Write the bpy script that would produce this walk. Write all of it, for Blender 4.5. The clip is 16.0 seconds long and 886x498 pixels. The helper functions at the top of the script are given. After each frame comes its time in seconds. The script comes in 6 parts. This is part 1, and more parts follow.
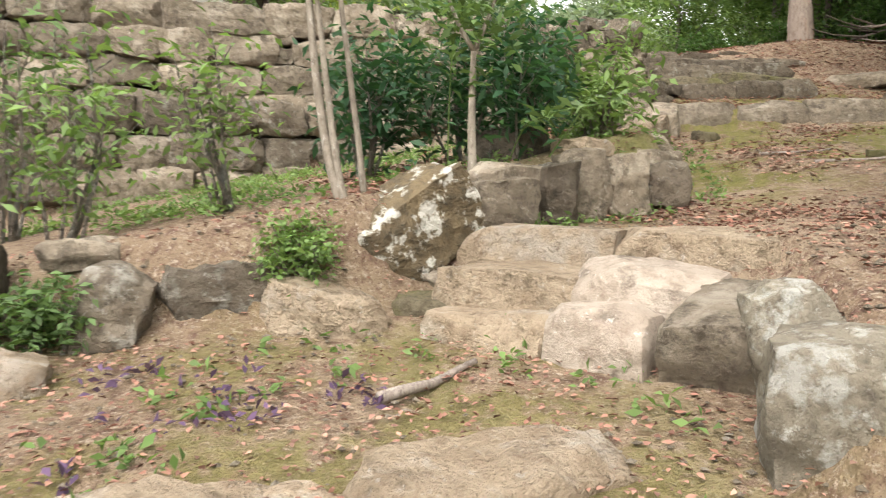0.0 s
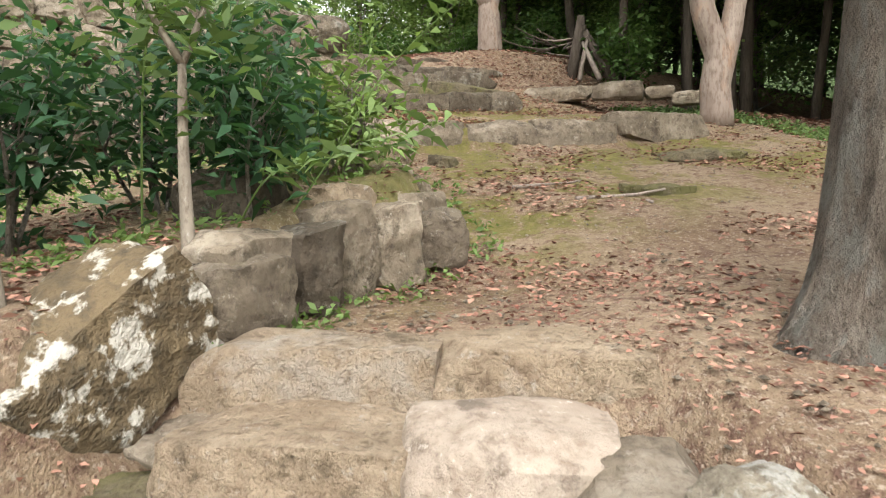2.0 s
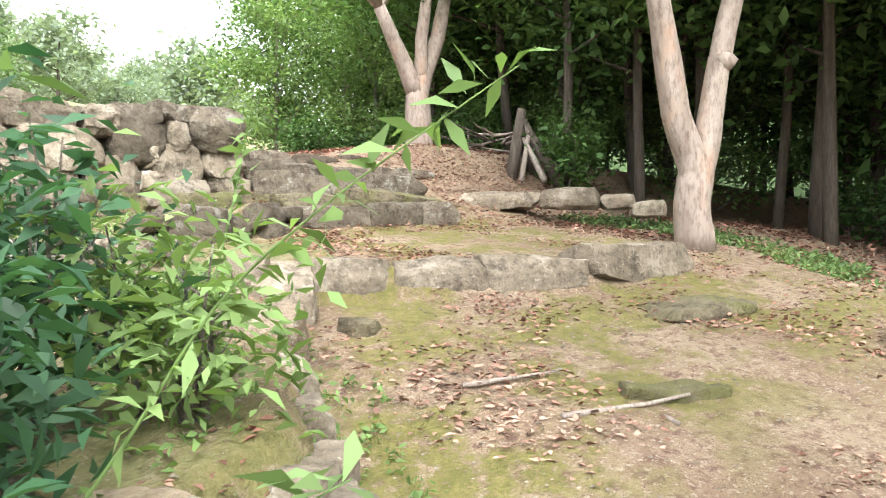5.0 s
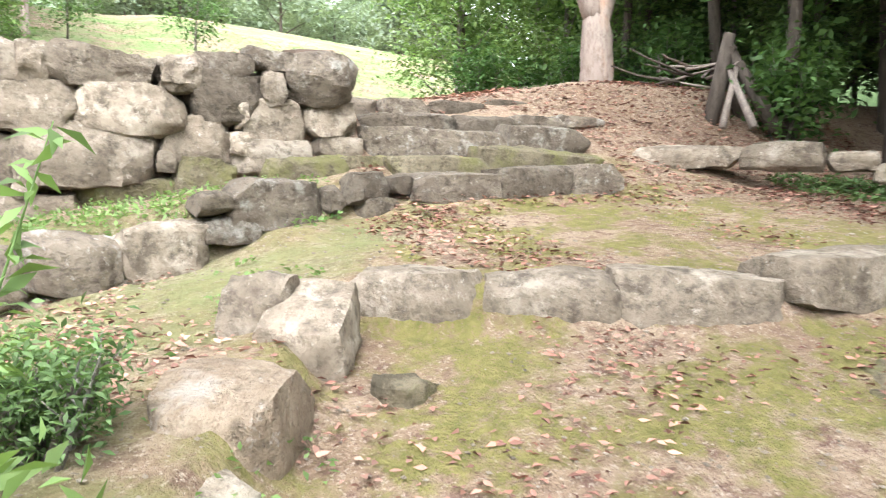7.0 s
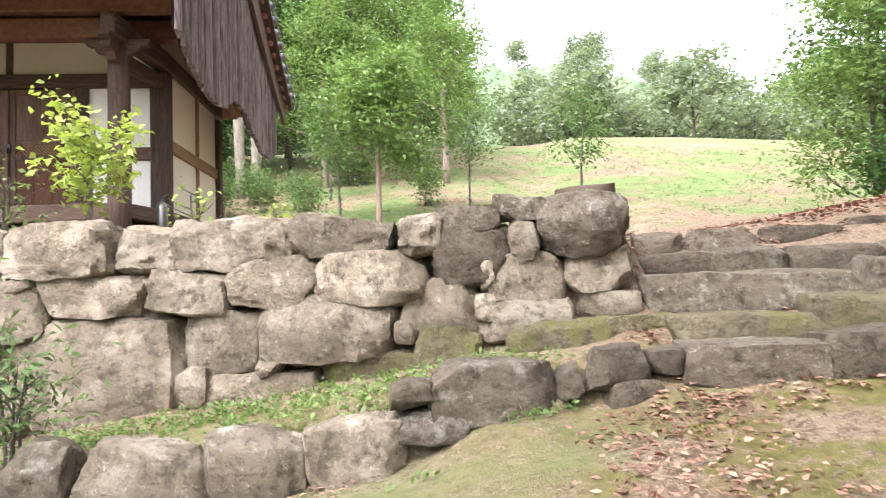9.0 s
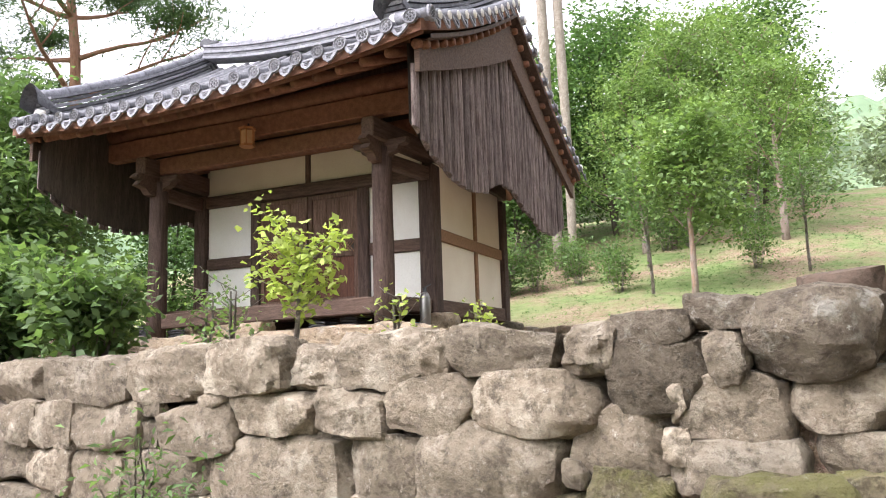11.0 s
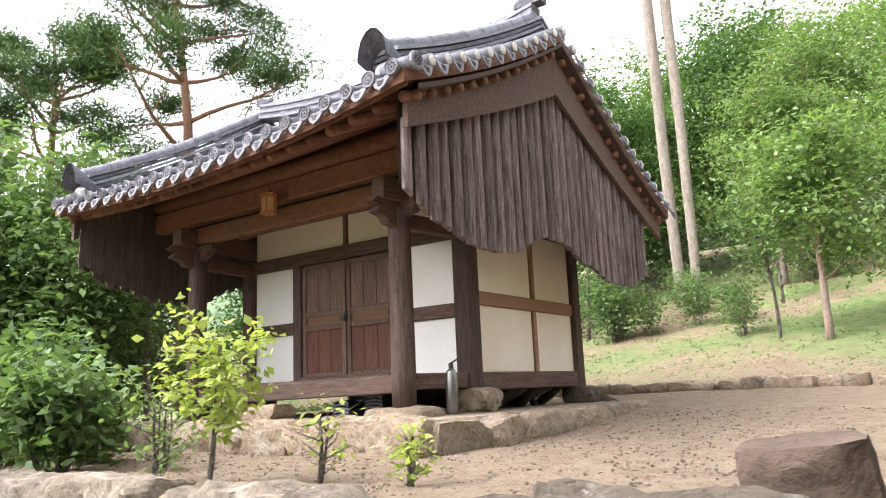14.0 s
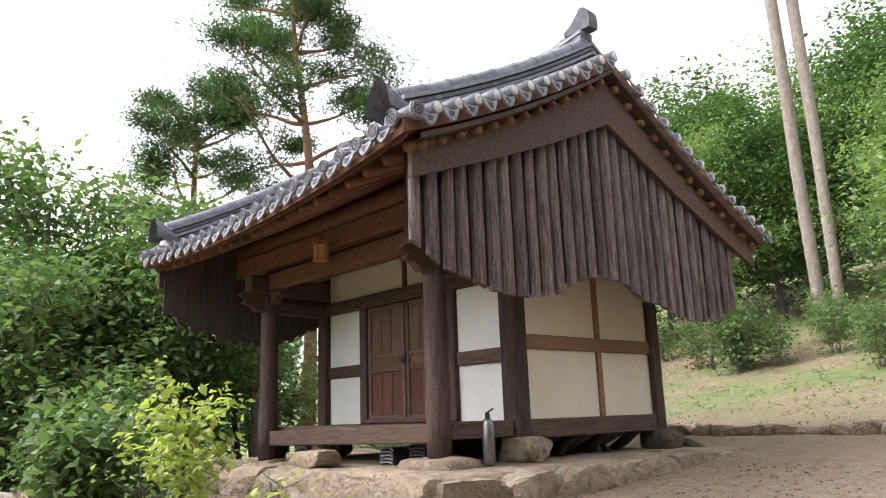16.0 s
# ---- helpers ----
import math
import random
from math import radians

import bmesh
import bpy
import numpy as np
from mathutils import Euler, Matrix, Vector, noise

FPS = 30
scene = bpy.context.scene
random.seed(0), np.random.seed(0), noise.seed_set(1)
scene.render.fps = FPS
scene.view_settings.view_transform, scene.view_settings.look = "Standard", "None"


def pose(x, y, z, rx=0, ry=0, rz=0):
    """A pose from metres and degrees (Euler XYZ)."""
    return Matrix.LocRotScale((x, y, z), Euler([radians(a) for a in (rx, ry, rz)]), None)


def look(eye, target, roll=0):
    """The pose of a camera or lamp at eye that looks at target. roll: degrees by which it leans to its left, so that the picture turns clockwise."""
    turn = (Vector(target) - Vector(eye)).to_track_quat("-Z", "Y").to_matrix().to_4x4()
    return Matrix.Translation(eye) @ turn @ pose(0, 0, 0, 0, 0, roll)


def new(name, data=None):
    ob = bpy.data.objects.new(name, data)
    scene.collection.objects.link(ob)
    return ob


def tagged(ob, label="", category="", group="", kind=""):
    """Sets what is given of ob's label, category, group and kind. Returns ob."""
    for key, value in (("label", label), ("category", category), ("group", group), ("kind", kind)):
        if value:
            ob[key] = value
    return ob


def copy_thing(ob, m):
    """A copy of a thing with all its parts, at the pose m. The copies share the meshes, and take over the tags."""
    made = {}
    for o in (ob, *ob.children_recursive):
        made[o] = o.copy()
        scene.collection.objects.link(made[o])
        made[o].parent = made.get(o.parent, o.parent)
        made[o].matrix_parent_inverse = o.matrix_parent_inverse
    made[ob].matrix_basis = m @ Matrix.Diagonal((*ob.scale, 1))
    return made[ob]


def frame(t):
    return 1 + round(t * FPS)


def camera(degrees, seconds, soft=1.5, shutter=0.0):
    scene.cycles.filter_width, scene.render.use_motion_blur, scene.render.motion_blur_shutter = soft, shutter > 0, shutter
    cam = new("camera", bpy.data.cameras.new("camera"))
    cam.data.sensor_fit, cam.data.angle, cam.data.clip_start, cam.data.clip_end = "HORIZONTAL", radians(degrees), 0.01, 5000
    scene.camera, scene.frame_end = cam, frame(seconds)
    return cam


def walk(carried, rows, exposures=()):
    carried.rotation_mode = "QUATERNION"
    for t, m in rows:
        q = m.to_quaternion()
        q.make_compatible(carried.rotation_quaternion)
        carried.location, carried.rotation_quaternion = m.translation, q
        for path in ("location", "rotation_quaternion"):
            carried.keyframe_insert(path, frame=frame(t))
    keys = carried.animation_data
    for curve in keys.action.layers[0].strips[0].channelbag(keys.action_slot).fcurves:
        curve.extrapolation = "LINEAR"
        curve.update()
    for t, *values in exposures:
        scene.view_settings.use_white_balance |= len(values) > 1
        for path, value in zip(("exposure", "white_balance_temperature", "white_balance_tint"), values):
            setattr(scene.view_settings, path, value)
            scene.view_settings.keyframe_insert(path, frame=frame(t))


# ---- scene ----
cam = camera(61.7, 16.0, soft=1.0, shutter=0.2)
PATH = [
    (0, (0.725, 0.278, 1.588), (1.198, 2.216, 1.446), 0.6),
    (0.5, (0.771, 0.73, 1.64), (1.517, 2.575, 1.443), -0.1),
    (1, (0.75, 1.062, 1.756), (1.684, 2.818, 1.545), -0.2),
    (1.5, (0.779, 1.428, 1.86), (1.924, 3.054, 1.648), 0.4),
    (2, (0.939, 1.767, 1.992), (2.177, 3.329, 1.823), -0.5),
    (2.5, (1.002, 2.067, 2.125), (2.303, 3.581, 2.003), -0.6),
    (3, (1.171, 2.347, 2.329), (2.548, 3.796, 2.261), -0.7),
    (3.5, (1.412, 2.579, 2.525), (2.789, 4.03, 2.514), -1.1),
    (4, (1.624, 2.868, 2.587), (3.032, 4.287, 2.651), -0.7),
    (6.5, (3.325, 3.808, 2.933), (4.515, 5.409, 2.789), 1.9),
    (7, (3.717, 4.094, 3.106), (4.651, 5.852, 2.918), 0.9),
    (7.5, (4.063, 4.23, 3.194), (4.646, 6.137, 3.052), -1.3),
    (8, (4.506, 4.422, 3.361), (4.816, 6.397, 3.3), -2.0),
    (8.5, (4.863, 4.794, 3.412), (4.952, 6.792, 3.439), -1.8),
    (9, (5.218, 5.013, 3.527), (5.059, 7.005, 3.624), -1.6),
    (9.5, (5.457, 5.254, 3.584), (5.019, 7.197, 3.766), -2.3),
    (10, (5.666, 5.571, 3.696), (4.974, 7.43, 3.946), -2.0),
    (10.2, (5.756, 5.68, 3.706), (4.971, 7.501, 3.965), -1.7),
    (12.3, (6.524, 7.077, 4.157), (5.34, 8.659, 4.466), -2.1),
    (12.5, (6.468, 7.21, 4.172), (5.266, 8.78, 4.471), -1.7),
    (13, (6.391, 7.479, 4.403), (5.134, 9.007, 4.694), -2.2),
    (13.5, (6.546, 7.693, 4.441), (5.216, 9.147, 4.78), -2.5),
    (14, (6.85, 8.028, 4.498), (5.505, 9.46, 4.873), -2.5),
    (14.5, (7.109, 8.468, 4.502), (5.729, 9.866, 4.878), -2.2),
    (15, (7.301, 8.777, 4.604), (5.853, 10.103, 4.985), -1.4),
    (15.5, (7.553, 9.015, 4.786), (6.031, 10.244, 5.202), -1.2),
    (16, (7.725, 9.256, 4.805), (6.118, 10.363, 5.243), -2.0),
]
EXPOSURES = [(0, 0.68, 6750, 10), (2, 0.65, 6700, 10), (3.5, 1.45, 6600, 6), (6.5, 1.52, 6050, 11), (7.2, 1.6, 6050, 11), (8, 1.3, 6150, 15), (9, 1.3, 6300, 16), (10, 1.05, 6300, 16), (12.5, 1.2, 6350, 16), (14, 1.22, 6350, 16), (15, 1.08, 6350, 16), (16, 0.75, 6300, 16)]
walk(cam, [(t, look(eye, target, roll)) for t, eye, target, roll in PATH], EXPOSURES)

# ---- world and light: bright overcast afternoon ----
world = bpy.data.worlds.new("sky")
scene.world = world
world.use_nodes = True
wn, wl = world.node_tree.nodes, world.node_tree.links
wn.clear()
sky = wn.new("ShaderNodeTexSky")
sky.sky_type = 'NISHITA'
sky.sun_disc = False
sky.sun_elevation, sky.sun_rotation = radians(52), radians(215)
sky.air_density, sky.dust_density = 1.0, 4.0
veil = wn.new("ShaderNodeHueSaturation")
veil.inputs["Saturation"].default_value = 0.12
veil.inputs["Value"].default_value = 2.8
back = wn.new("ShaderNodeBackground")
back.inputs["Strength"].default_value = 0.13
wout = wn.new("ShaderNodeOutputWorld")
wl.new(sky.outputs[0], veil.inputs["Color"])
wl.new(veil.outputs[0], back.inputs["Color"])
wl.new(back.outputs[0], wout.inputs["Surface"])

sun_data = bpy.data.lights.new("sun", 'SUN')
sun_data.energy, sun_data.angle, sun_data.color = 0.4, radians(25), (1.0, 0.95, 0.87)
sun = new("sun", sun_data)
# rotation 215 degrees from +y, clockwise seen from above
sd = Vector((math.sin(radians(215)) * math.cos(radians(52)), math.cos(radians(215)) * math.cos(radians(52)), math.sin(radians(52))))
sun.matrix_world = look(sd * 60, (0, 0, 0))


# ---- materials ----
def mat(name, tones, rough=0.85, scale=4.0, fine=40.0, bump=0.3, stretch=(1, 1, 1), blotch=None, blotch_at=(0.5, 0.62), blotch_scale=2.2, vary=0.0, metal=0.0, glossy=0.25, leafy=False, thin=True, deep=0.02, crag=0.0, speck=None):
    """A weathered surface: two tones mixed by broad and fine noise, an optional blotch colour (moss, lichen), and bump."""
    m = bpy.data.materials.new(name)
    m.use_nodes = True
    n, l = m.node_tree.nodes, m.node_tree.links
    b = n["Principled BSDF"]
    tc = n.new("ShaderNodeTexCoord")
    mp = n.new("ShaderNodeMapping")
    mp.inputs["Scale"].default_value = stretch
    l.new(tc.outputs["Object"], mp.inputs["Vector"])
    info = n.new("ShaderNodeObjectInfo")
    shift = n.new("ShaderNodeVectorMath")
    shift.operation = 'SCALE'
    shift.inputs["Scale"].default_value = 13.0
    comb = n.new("ShaderNodeCombineXYZ")
    for k in range(3):
        l.new(info.outputs["Random"], comb.inputs[k])
    l.new(comb.outputs[0], shift.inputs[0])
    add = n.new("ShaderNodeVectorMath")
    l.new(mp.outputs[0], add.inputs[0])
    l.new(shift.outputs[0], add.inputs[1])

    def noise_at(s, detail=5, ro=0.6):
        t = n.new("ShaderNodeTexNoise")
        t.inputs["Scale"].default_value, t.inputs["Detail"].default_value, t.inputs["Roughness"].default_value = s, detail, ro
        l.new(add.outputs[0], t.inputs["Vector"])
        return t.outputs["Fac"]

    def ramp(src, lo, hi):
        r = n.new("ShaderNodeMapRange")
        r.inputs["From Min"].default_value, r.inputs["From Max"].default_value = lo, hi
        l.new(src, r.inputs["Value"])
        return r.outputs[0]

    def mix(fac, a, c, mode='MIX'):
        x = n.new("ShaderNodeMix")
        x.data_type, x.blend_type = 'RGBA', mode
        if isinstance(fac, float):
            x.inputs["Factor"].default_value = fac
        else:
            l.new(fac, x.inputs["Factor"])
        for sock, v in ((x.inputs[6], a), (x.inputs[7], c)):
            if isinstance(v, tuple):
                sock.default_value = (*v, 1)
            else:
                l.new(v, sock)
        return x.outputs[2]

    broad, grain = noise_at(scale), noise_at(fine, 4, 0.7)
    col = mix(ramp(broad, 0.35, 0.65), tones[0], tones[1])
    if len(tones) > 2:
        col = mix(ramp(grain, 0.47, 0.72), col, tones[2])
    if blotch:
        col = mix(ramp(noise_at(blotch_scale, 7, 0.65), *blotch_at), col, blotch)
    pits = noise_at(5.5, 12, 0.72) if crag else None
    # hollows of this bump are darkened too: relief shade put into the colour
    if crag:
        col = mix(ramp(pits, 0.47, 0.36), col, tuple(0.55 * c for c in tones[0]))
    if speck:
        col = mix(ramp(noise_at(17.0, 8, 0.75), 0.58, 0.7), col, speck)
    if vary:
        hs = n.new("ShaderNodeHueSaturation")
        hs.inputs["Saturation"].default_value = 1.0
        rr = n.new("ShaderNodeMapRange")
        rr.inputs["To Min"].default_value, rr.inputs["To Max"].default_value = 1 - vary, 1 + vary
        if leafy:
            geo = n.new("ShaderNodeNewGeometry")
            l.new(geo.outputs["Random Per Island"], rr.inputs["Value"])
        else:
            l.new(info.outputs["Random"], rr.inputs["Value"])
        l.new(rr.outputs[0], hs.inputs["Value"])
        l.new(col, hs.inputs["Color"])
        col = hs.outputs[0]
    l.new(col, b.inputs["Base Color"])
    b.inputs["Roughness"].default_value, b.inputs["Metallic"].default_value = rough, metal
    b.inputs["Specular IOR Level"].default_value = glossy
    if bump:
        bp = n.new("ShaderNodeBump")
        bp.inputs["Strength"].default_value, bp.inputs["Distance"].default_value = bump, deep
        sm = n.new("ShaderNodeMath")
        l.new(broad, sm.inputs[0])
        l.new(grain, sm.inputs[1])
        l.new(sm.outputs[0], bp.inputs["Height"])
        if crag:
            bq = n.new("ShaderNodeBump")
            bq.inputs["Strength"].default_value, bq.inputs["Distance"].default_value = crag, 0.11
            l.new(pits, bq.inputs["Height"])
            l.new(bp.outputs[0], bq.inputs["Normal"])
            bp = bq
        l.new(bp.outputs[0], b.inputs["Normal"])
    if leafy and thin:
        b.inputs["Subsurface Weight"].default_value = 0.0
        tr = n.new("ShaderNodeBsdfTranslucent")
        lift = mix(1.0, col, (1.05, 1.12, 0.6), 'MULTIPLY')
        l.new(lift, tr.inputs["Color"])
        ms = n.new("ShaderNodeMixShader")
        ms.inputs[0].default_value = 0.42
        l.new(b.outputs[0], ms.inputs[1])
        l.new(tr.outputs[0], ms.inputs[2])
        l.new(ms.outputs[0], n["Material Output"].inputs["Surface"])
    return m


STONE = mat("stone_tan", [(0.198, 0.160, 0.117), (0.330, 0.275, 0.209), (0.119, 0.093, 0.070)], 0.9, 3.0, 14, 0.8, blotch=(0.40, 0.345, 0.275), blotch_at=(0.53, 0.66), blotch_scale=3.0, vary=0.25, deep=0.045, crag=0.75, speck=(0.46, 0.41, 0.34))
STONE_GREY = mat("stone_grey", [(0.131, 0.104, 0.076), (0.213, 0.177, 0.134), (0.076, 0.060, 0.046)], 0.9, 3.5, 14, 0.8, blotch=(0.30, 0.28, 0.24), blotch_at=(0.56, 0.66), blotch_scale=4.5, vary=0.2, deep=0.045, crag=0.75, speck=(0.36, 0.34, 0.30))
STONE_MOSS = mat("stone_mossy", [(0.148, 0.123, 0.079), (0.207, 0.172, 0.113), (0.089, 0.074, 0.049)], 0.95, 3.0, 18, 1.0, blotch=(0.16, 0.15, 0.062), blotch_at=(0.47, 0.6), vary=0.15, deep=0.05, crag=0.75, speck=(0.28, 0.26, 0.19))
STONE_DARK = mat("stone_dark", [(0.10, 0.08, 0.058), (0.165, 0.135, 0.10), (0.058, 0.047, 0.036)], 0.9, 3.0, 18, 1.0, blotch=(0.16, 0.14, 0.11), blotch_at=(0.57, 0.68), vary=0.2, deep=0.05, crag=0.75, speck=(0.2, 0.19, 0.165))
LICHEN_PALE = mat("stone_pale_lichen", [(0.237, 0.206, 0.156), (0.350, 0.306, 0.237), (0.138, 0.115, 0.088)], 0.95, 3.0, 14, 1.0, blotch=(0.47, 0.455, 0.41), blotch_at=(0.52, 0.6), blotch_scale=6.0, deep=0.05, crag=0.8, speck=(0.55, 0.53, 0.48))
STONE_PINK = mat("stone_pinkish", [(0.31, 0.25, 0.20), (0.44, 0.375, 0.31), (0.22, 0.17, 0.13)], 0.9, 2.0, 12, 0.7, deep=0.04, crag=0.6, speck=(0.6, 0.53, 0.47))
STONE_RED = mat("stone_red", [(0.085, 0.06, 0.045), (0.13, 0.093, 0.07), (0.055, 0.04, 0.03)], 0.9, 3.0, 24, 0.6)
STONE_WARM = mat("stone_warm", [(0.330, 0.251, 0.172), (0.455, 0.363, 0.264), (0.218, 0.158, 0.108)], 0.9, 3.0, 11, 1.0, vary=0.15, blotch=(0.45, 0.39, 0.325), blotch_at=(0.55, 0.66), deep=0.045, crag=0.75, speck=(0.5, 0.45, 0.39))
TIMBER = mat("old_timber", [(0.058, 0.037, 0.030), (0.118, 0.080, 0.066), (0.032, 0.02, 0.016)], 0.75, 5.0, 30, 0.5, (6, 6, 0.6), vary=0.15)
TIMBER_H = mat("old_timber_beam", [(0.082, 0.05, 0.038), (0.155, 0.104, 0.08), (0.042, 0.027, 0.021)], 0.75, 5.0, 30, 0.5, (0.6, 6, 6), vary=0.15)
TIMBER_RED = mat("rafter_timber", [(0.16, 0.072, 0.045), (0.245, 0.122, 0.075), (0.085, 0.04, 0.027)], 0.7, 4.0, 30, 0.4, (3, 1, 3), vary=0.2)
# weathered grey streaks, the pale tone raised to paint in the slats' lit sides
TIMBER_GREY = mat("weathered_slat", [(0.085, 0.06, 0.055), (0.27, 0.22, 0.205), (0.035, 0.024, 0.022)], 0.85, 6.0, 34, 0.6, (7, 7, 0.5), vary=0.25)
TIMBER_PALE = mat("pale_brace", [(0.26, 0.15, 0.085), (0.36, 0.22, 0.13), (0.15, 0.08, 0.05)], 0.8, 4.0, 26, 0.4, (6, 0.6, 6))
DOOR_WOOD = mat("door_board", [(0.10, 0.058, 0.04), (0.185, 0.118, 0.09), (0.06, 0.034, 0.024)], 0.7, 5.0, 28, 0.4, (7, 6, 0.6), vary=0.2)
DOOR_RED = mat("door_board_red", [(0.105, 0.042, 0.027), (0.17, 0.075, 0.048), (0.06, 0.03, 0.022)], 0.65, 5.0, 28, 0.4, (7, 6, 0.6), vary=0.15)
PLASTER = mat("white_plaster", [(0.78, 0.76, 0.71), (0.84, 0.82, 0.78), (0.72, 0.70, 0.65)], 0.95, 1.6, 60, 0.12)
PLASTER_CREAM = mat("cream_plaster", [(0.72, 0.65, 0.53), (0.78, 0.72, 0.60), (0.68, 0.60, 0.48)], 0.95, 1.6, 60, 0.12)
TILE = mat("roof_tile", [(0.09, 0.09, 0.10), (0.165, 0.165, 0.18), (0.055, 0.055, 0.062)], 0.75, 6.0, 36, 0.45, vary=0.25, blotch=(0.27, 0.27, 0.28), blotch_at=(0.58, 0.68), blotch_scale=5)
TILE_PALE = mat("roof_tile_face", [(0.19, 0.19, 0.215), (0.29, 0.29, 0.315), (0.12, 0.12, 0.135)], 0.75, 8.0, 40, 0.4, vary=0.2)
LIME = mat("lime_mortar", [(0.55, 0.53, 0.50), (0.70, 0.68, 0.64)], 0.95, 6.0, 40, 0.3)
BARK_PALE = mat("pale_bark", [(0.215, 0.168, 0.138), (0.32, 0.265, 0.225), (0.125, 0.085, 0.066)], 0.85, 3.5, 22, 0.5, (1, 1, 0.35), blotch=(0.33, 0.20, 0.13), blotch_at=(0.55, 0.68))
BARK_GREY = mat("grey_bark", [(0.25, 0.205, 0.165), (0.38, 0.33, 0.275), (0.12, 0.095, 0.075)], 0.95, 6.0, 22, 1.0, (2.0, 2.0, 0.9), crag=0.9, blotch=(0.34, 0.325, 0.285), blotch_at=(0.49, 0.6), blotch_scale=4.0, deep=0.06)
BARK_SAPLING = mat("grey_white_bark", [(0.20, 0.17, 0.135), (0.31, 0.27, 0.22), (0.12, 0.095, 0.075)], 0.9, 5.0, 24, 0.5, (1.5, 1.5, 0.7), speck=(0.5, 0.48, 0.44))
# dark bark; also colours the sheet that stands for shade behind the slats
BARK_AND_GAP_DARK = mat("dark_bark_and_gap", [(0.07, 0.055, 0.045), (0.12, 0.10, 0.08), (0.04, 0.03, 0.025)], 0.95, 6.0, 24, 0.8, (2.5, 2.5, 0.4))
BARK_PINE = mat("pine_bark", [(0.24, 0.12, 0.075), (0.33, 0.19, 0.13), (0.12, 0.07, 0.05)], 0.95, 6.0, 24, 0.8, (2, 2, 0.5))
DEADWOOD = mat("dead_wood", [(0.22, 0.18, 0.15), (0.32, 0.27, 0.23), (0.12, 0.09, 0.08)], 0.9, 6.0, 28, 0.6, (3, 3, 0.6))
LEAF_DARK = mat("leaf_evergreen", [(0.03, 0.085, 0.042), (0.062, 0.135, 0.064)], 0.5, 2.0, 20, 0, vary=0.4, leafy=True, glossy=0.4)
LEAF_MID = mat("leaf_green", [(0.10, 0.17, 0.065), (0.17, 0.25, 0.10)], 0.55, 0.5, 20, 0, vary=0.4, leafy=True)
LEAF_LIGHT = mat("leaf_bright", [(0.14, 0.225, 0.075), (0.21, 0.30, 0.11)], 0.55, 0.6, 20, 0, vary=0.35, leafy=True)
LEAF_YELLOW = mat("leaf_yellow_green", [(0.28, 0.37, 0.09), (0.39, 0.45, 0.13)], 0.55, 1.2, 20, 0, vary=0.3, leafy=True)
LEAF_FOREST = mat("leaf_forest", [(0.065, 0.131, 0.043), (0.123, 0.210, 0.065)], 0.6, 0.3, 20, 0, vary=0.45, leafy=True)
NEEDLE = mat("pine_needle", [(0.05, 0.095, 0.04), (0.09, 0.14, 0.06)], 0.6, 0.7, 20, 0, vary=0.4, leafy=True)
# paler, greyer green: the haze of distance is put into the leaf colour
LEAF_FAR_HAZY = mat("leaf_far_hazy", [(0.19, 0.24, 0.17), (0.27, 0.32, 0.235)], 0.7, 0.2, 20, 0, vary=0.3, leafy=True)
LITTER = mat("fallen_leaf", [(0.20, 0.085, 0.06), (0.36, 0.205, 0.15)], 0.8, 0.9, 20, 0, vary=0.5, leafy=True, thin=False)
PURPLE = mat("leaf_purple", [(0.10, 0.06, 0.12), (0.16, 0.10, 0.18)], 0.7, 2.0, 20, 0, vary=0.3, leafy=True)
DARK_METAL = mat("dark_metal", [(0.04, 0.04, 0.045), (0.07, 0.07, 0.075)], 0.5, 6, 30, 0.1, metal=0.8)
STEEL = mat("brushed_steel", [(0.17, 0.16, 0.15), (0.24, 0.23, 0.22)], 0.4, 6, 30, 0.05, metal=0.9)
BLUE_PLASTIC = mat("blue_plastic", [(0.05, 0.13, 0.24), (0.09, 0.19, 0.32)], 0.5, 6, 30, 0.0)
COPPER_WOOD = mat("lamp_wood", [(0.36, 0.15, 0.06), (0.46, 0.21, 0.09)], 0.5, 6, 30, 0.1)
PAPER = mat("lamp_paper", [(0.50, 0.30, 0.15), (0.58, 0.37, 0.2)], 0.8, 6, 30, 0.0)
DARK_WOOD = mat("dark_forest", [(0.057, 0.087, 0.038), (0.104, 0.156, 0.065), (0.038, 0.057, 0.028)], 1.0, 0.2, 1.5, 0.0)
# hillside greens lightened too, with distance haze painted into them
BACKDROP_HAZY = mat("far_forest_hazy", [(0.13, 0.19, 0.11), (0.20, 0.26, 0.15), (0.10, 0.15, 0.09)], 1.0, 0.06, 0.5, 0.0)


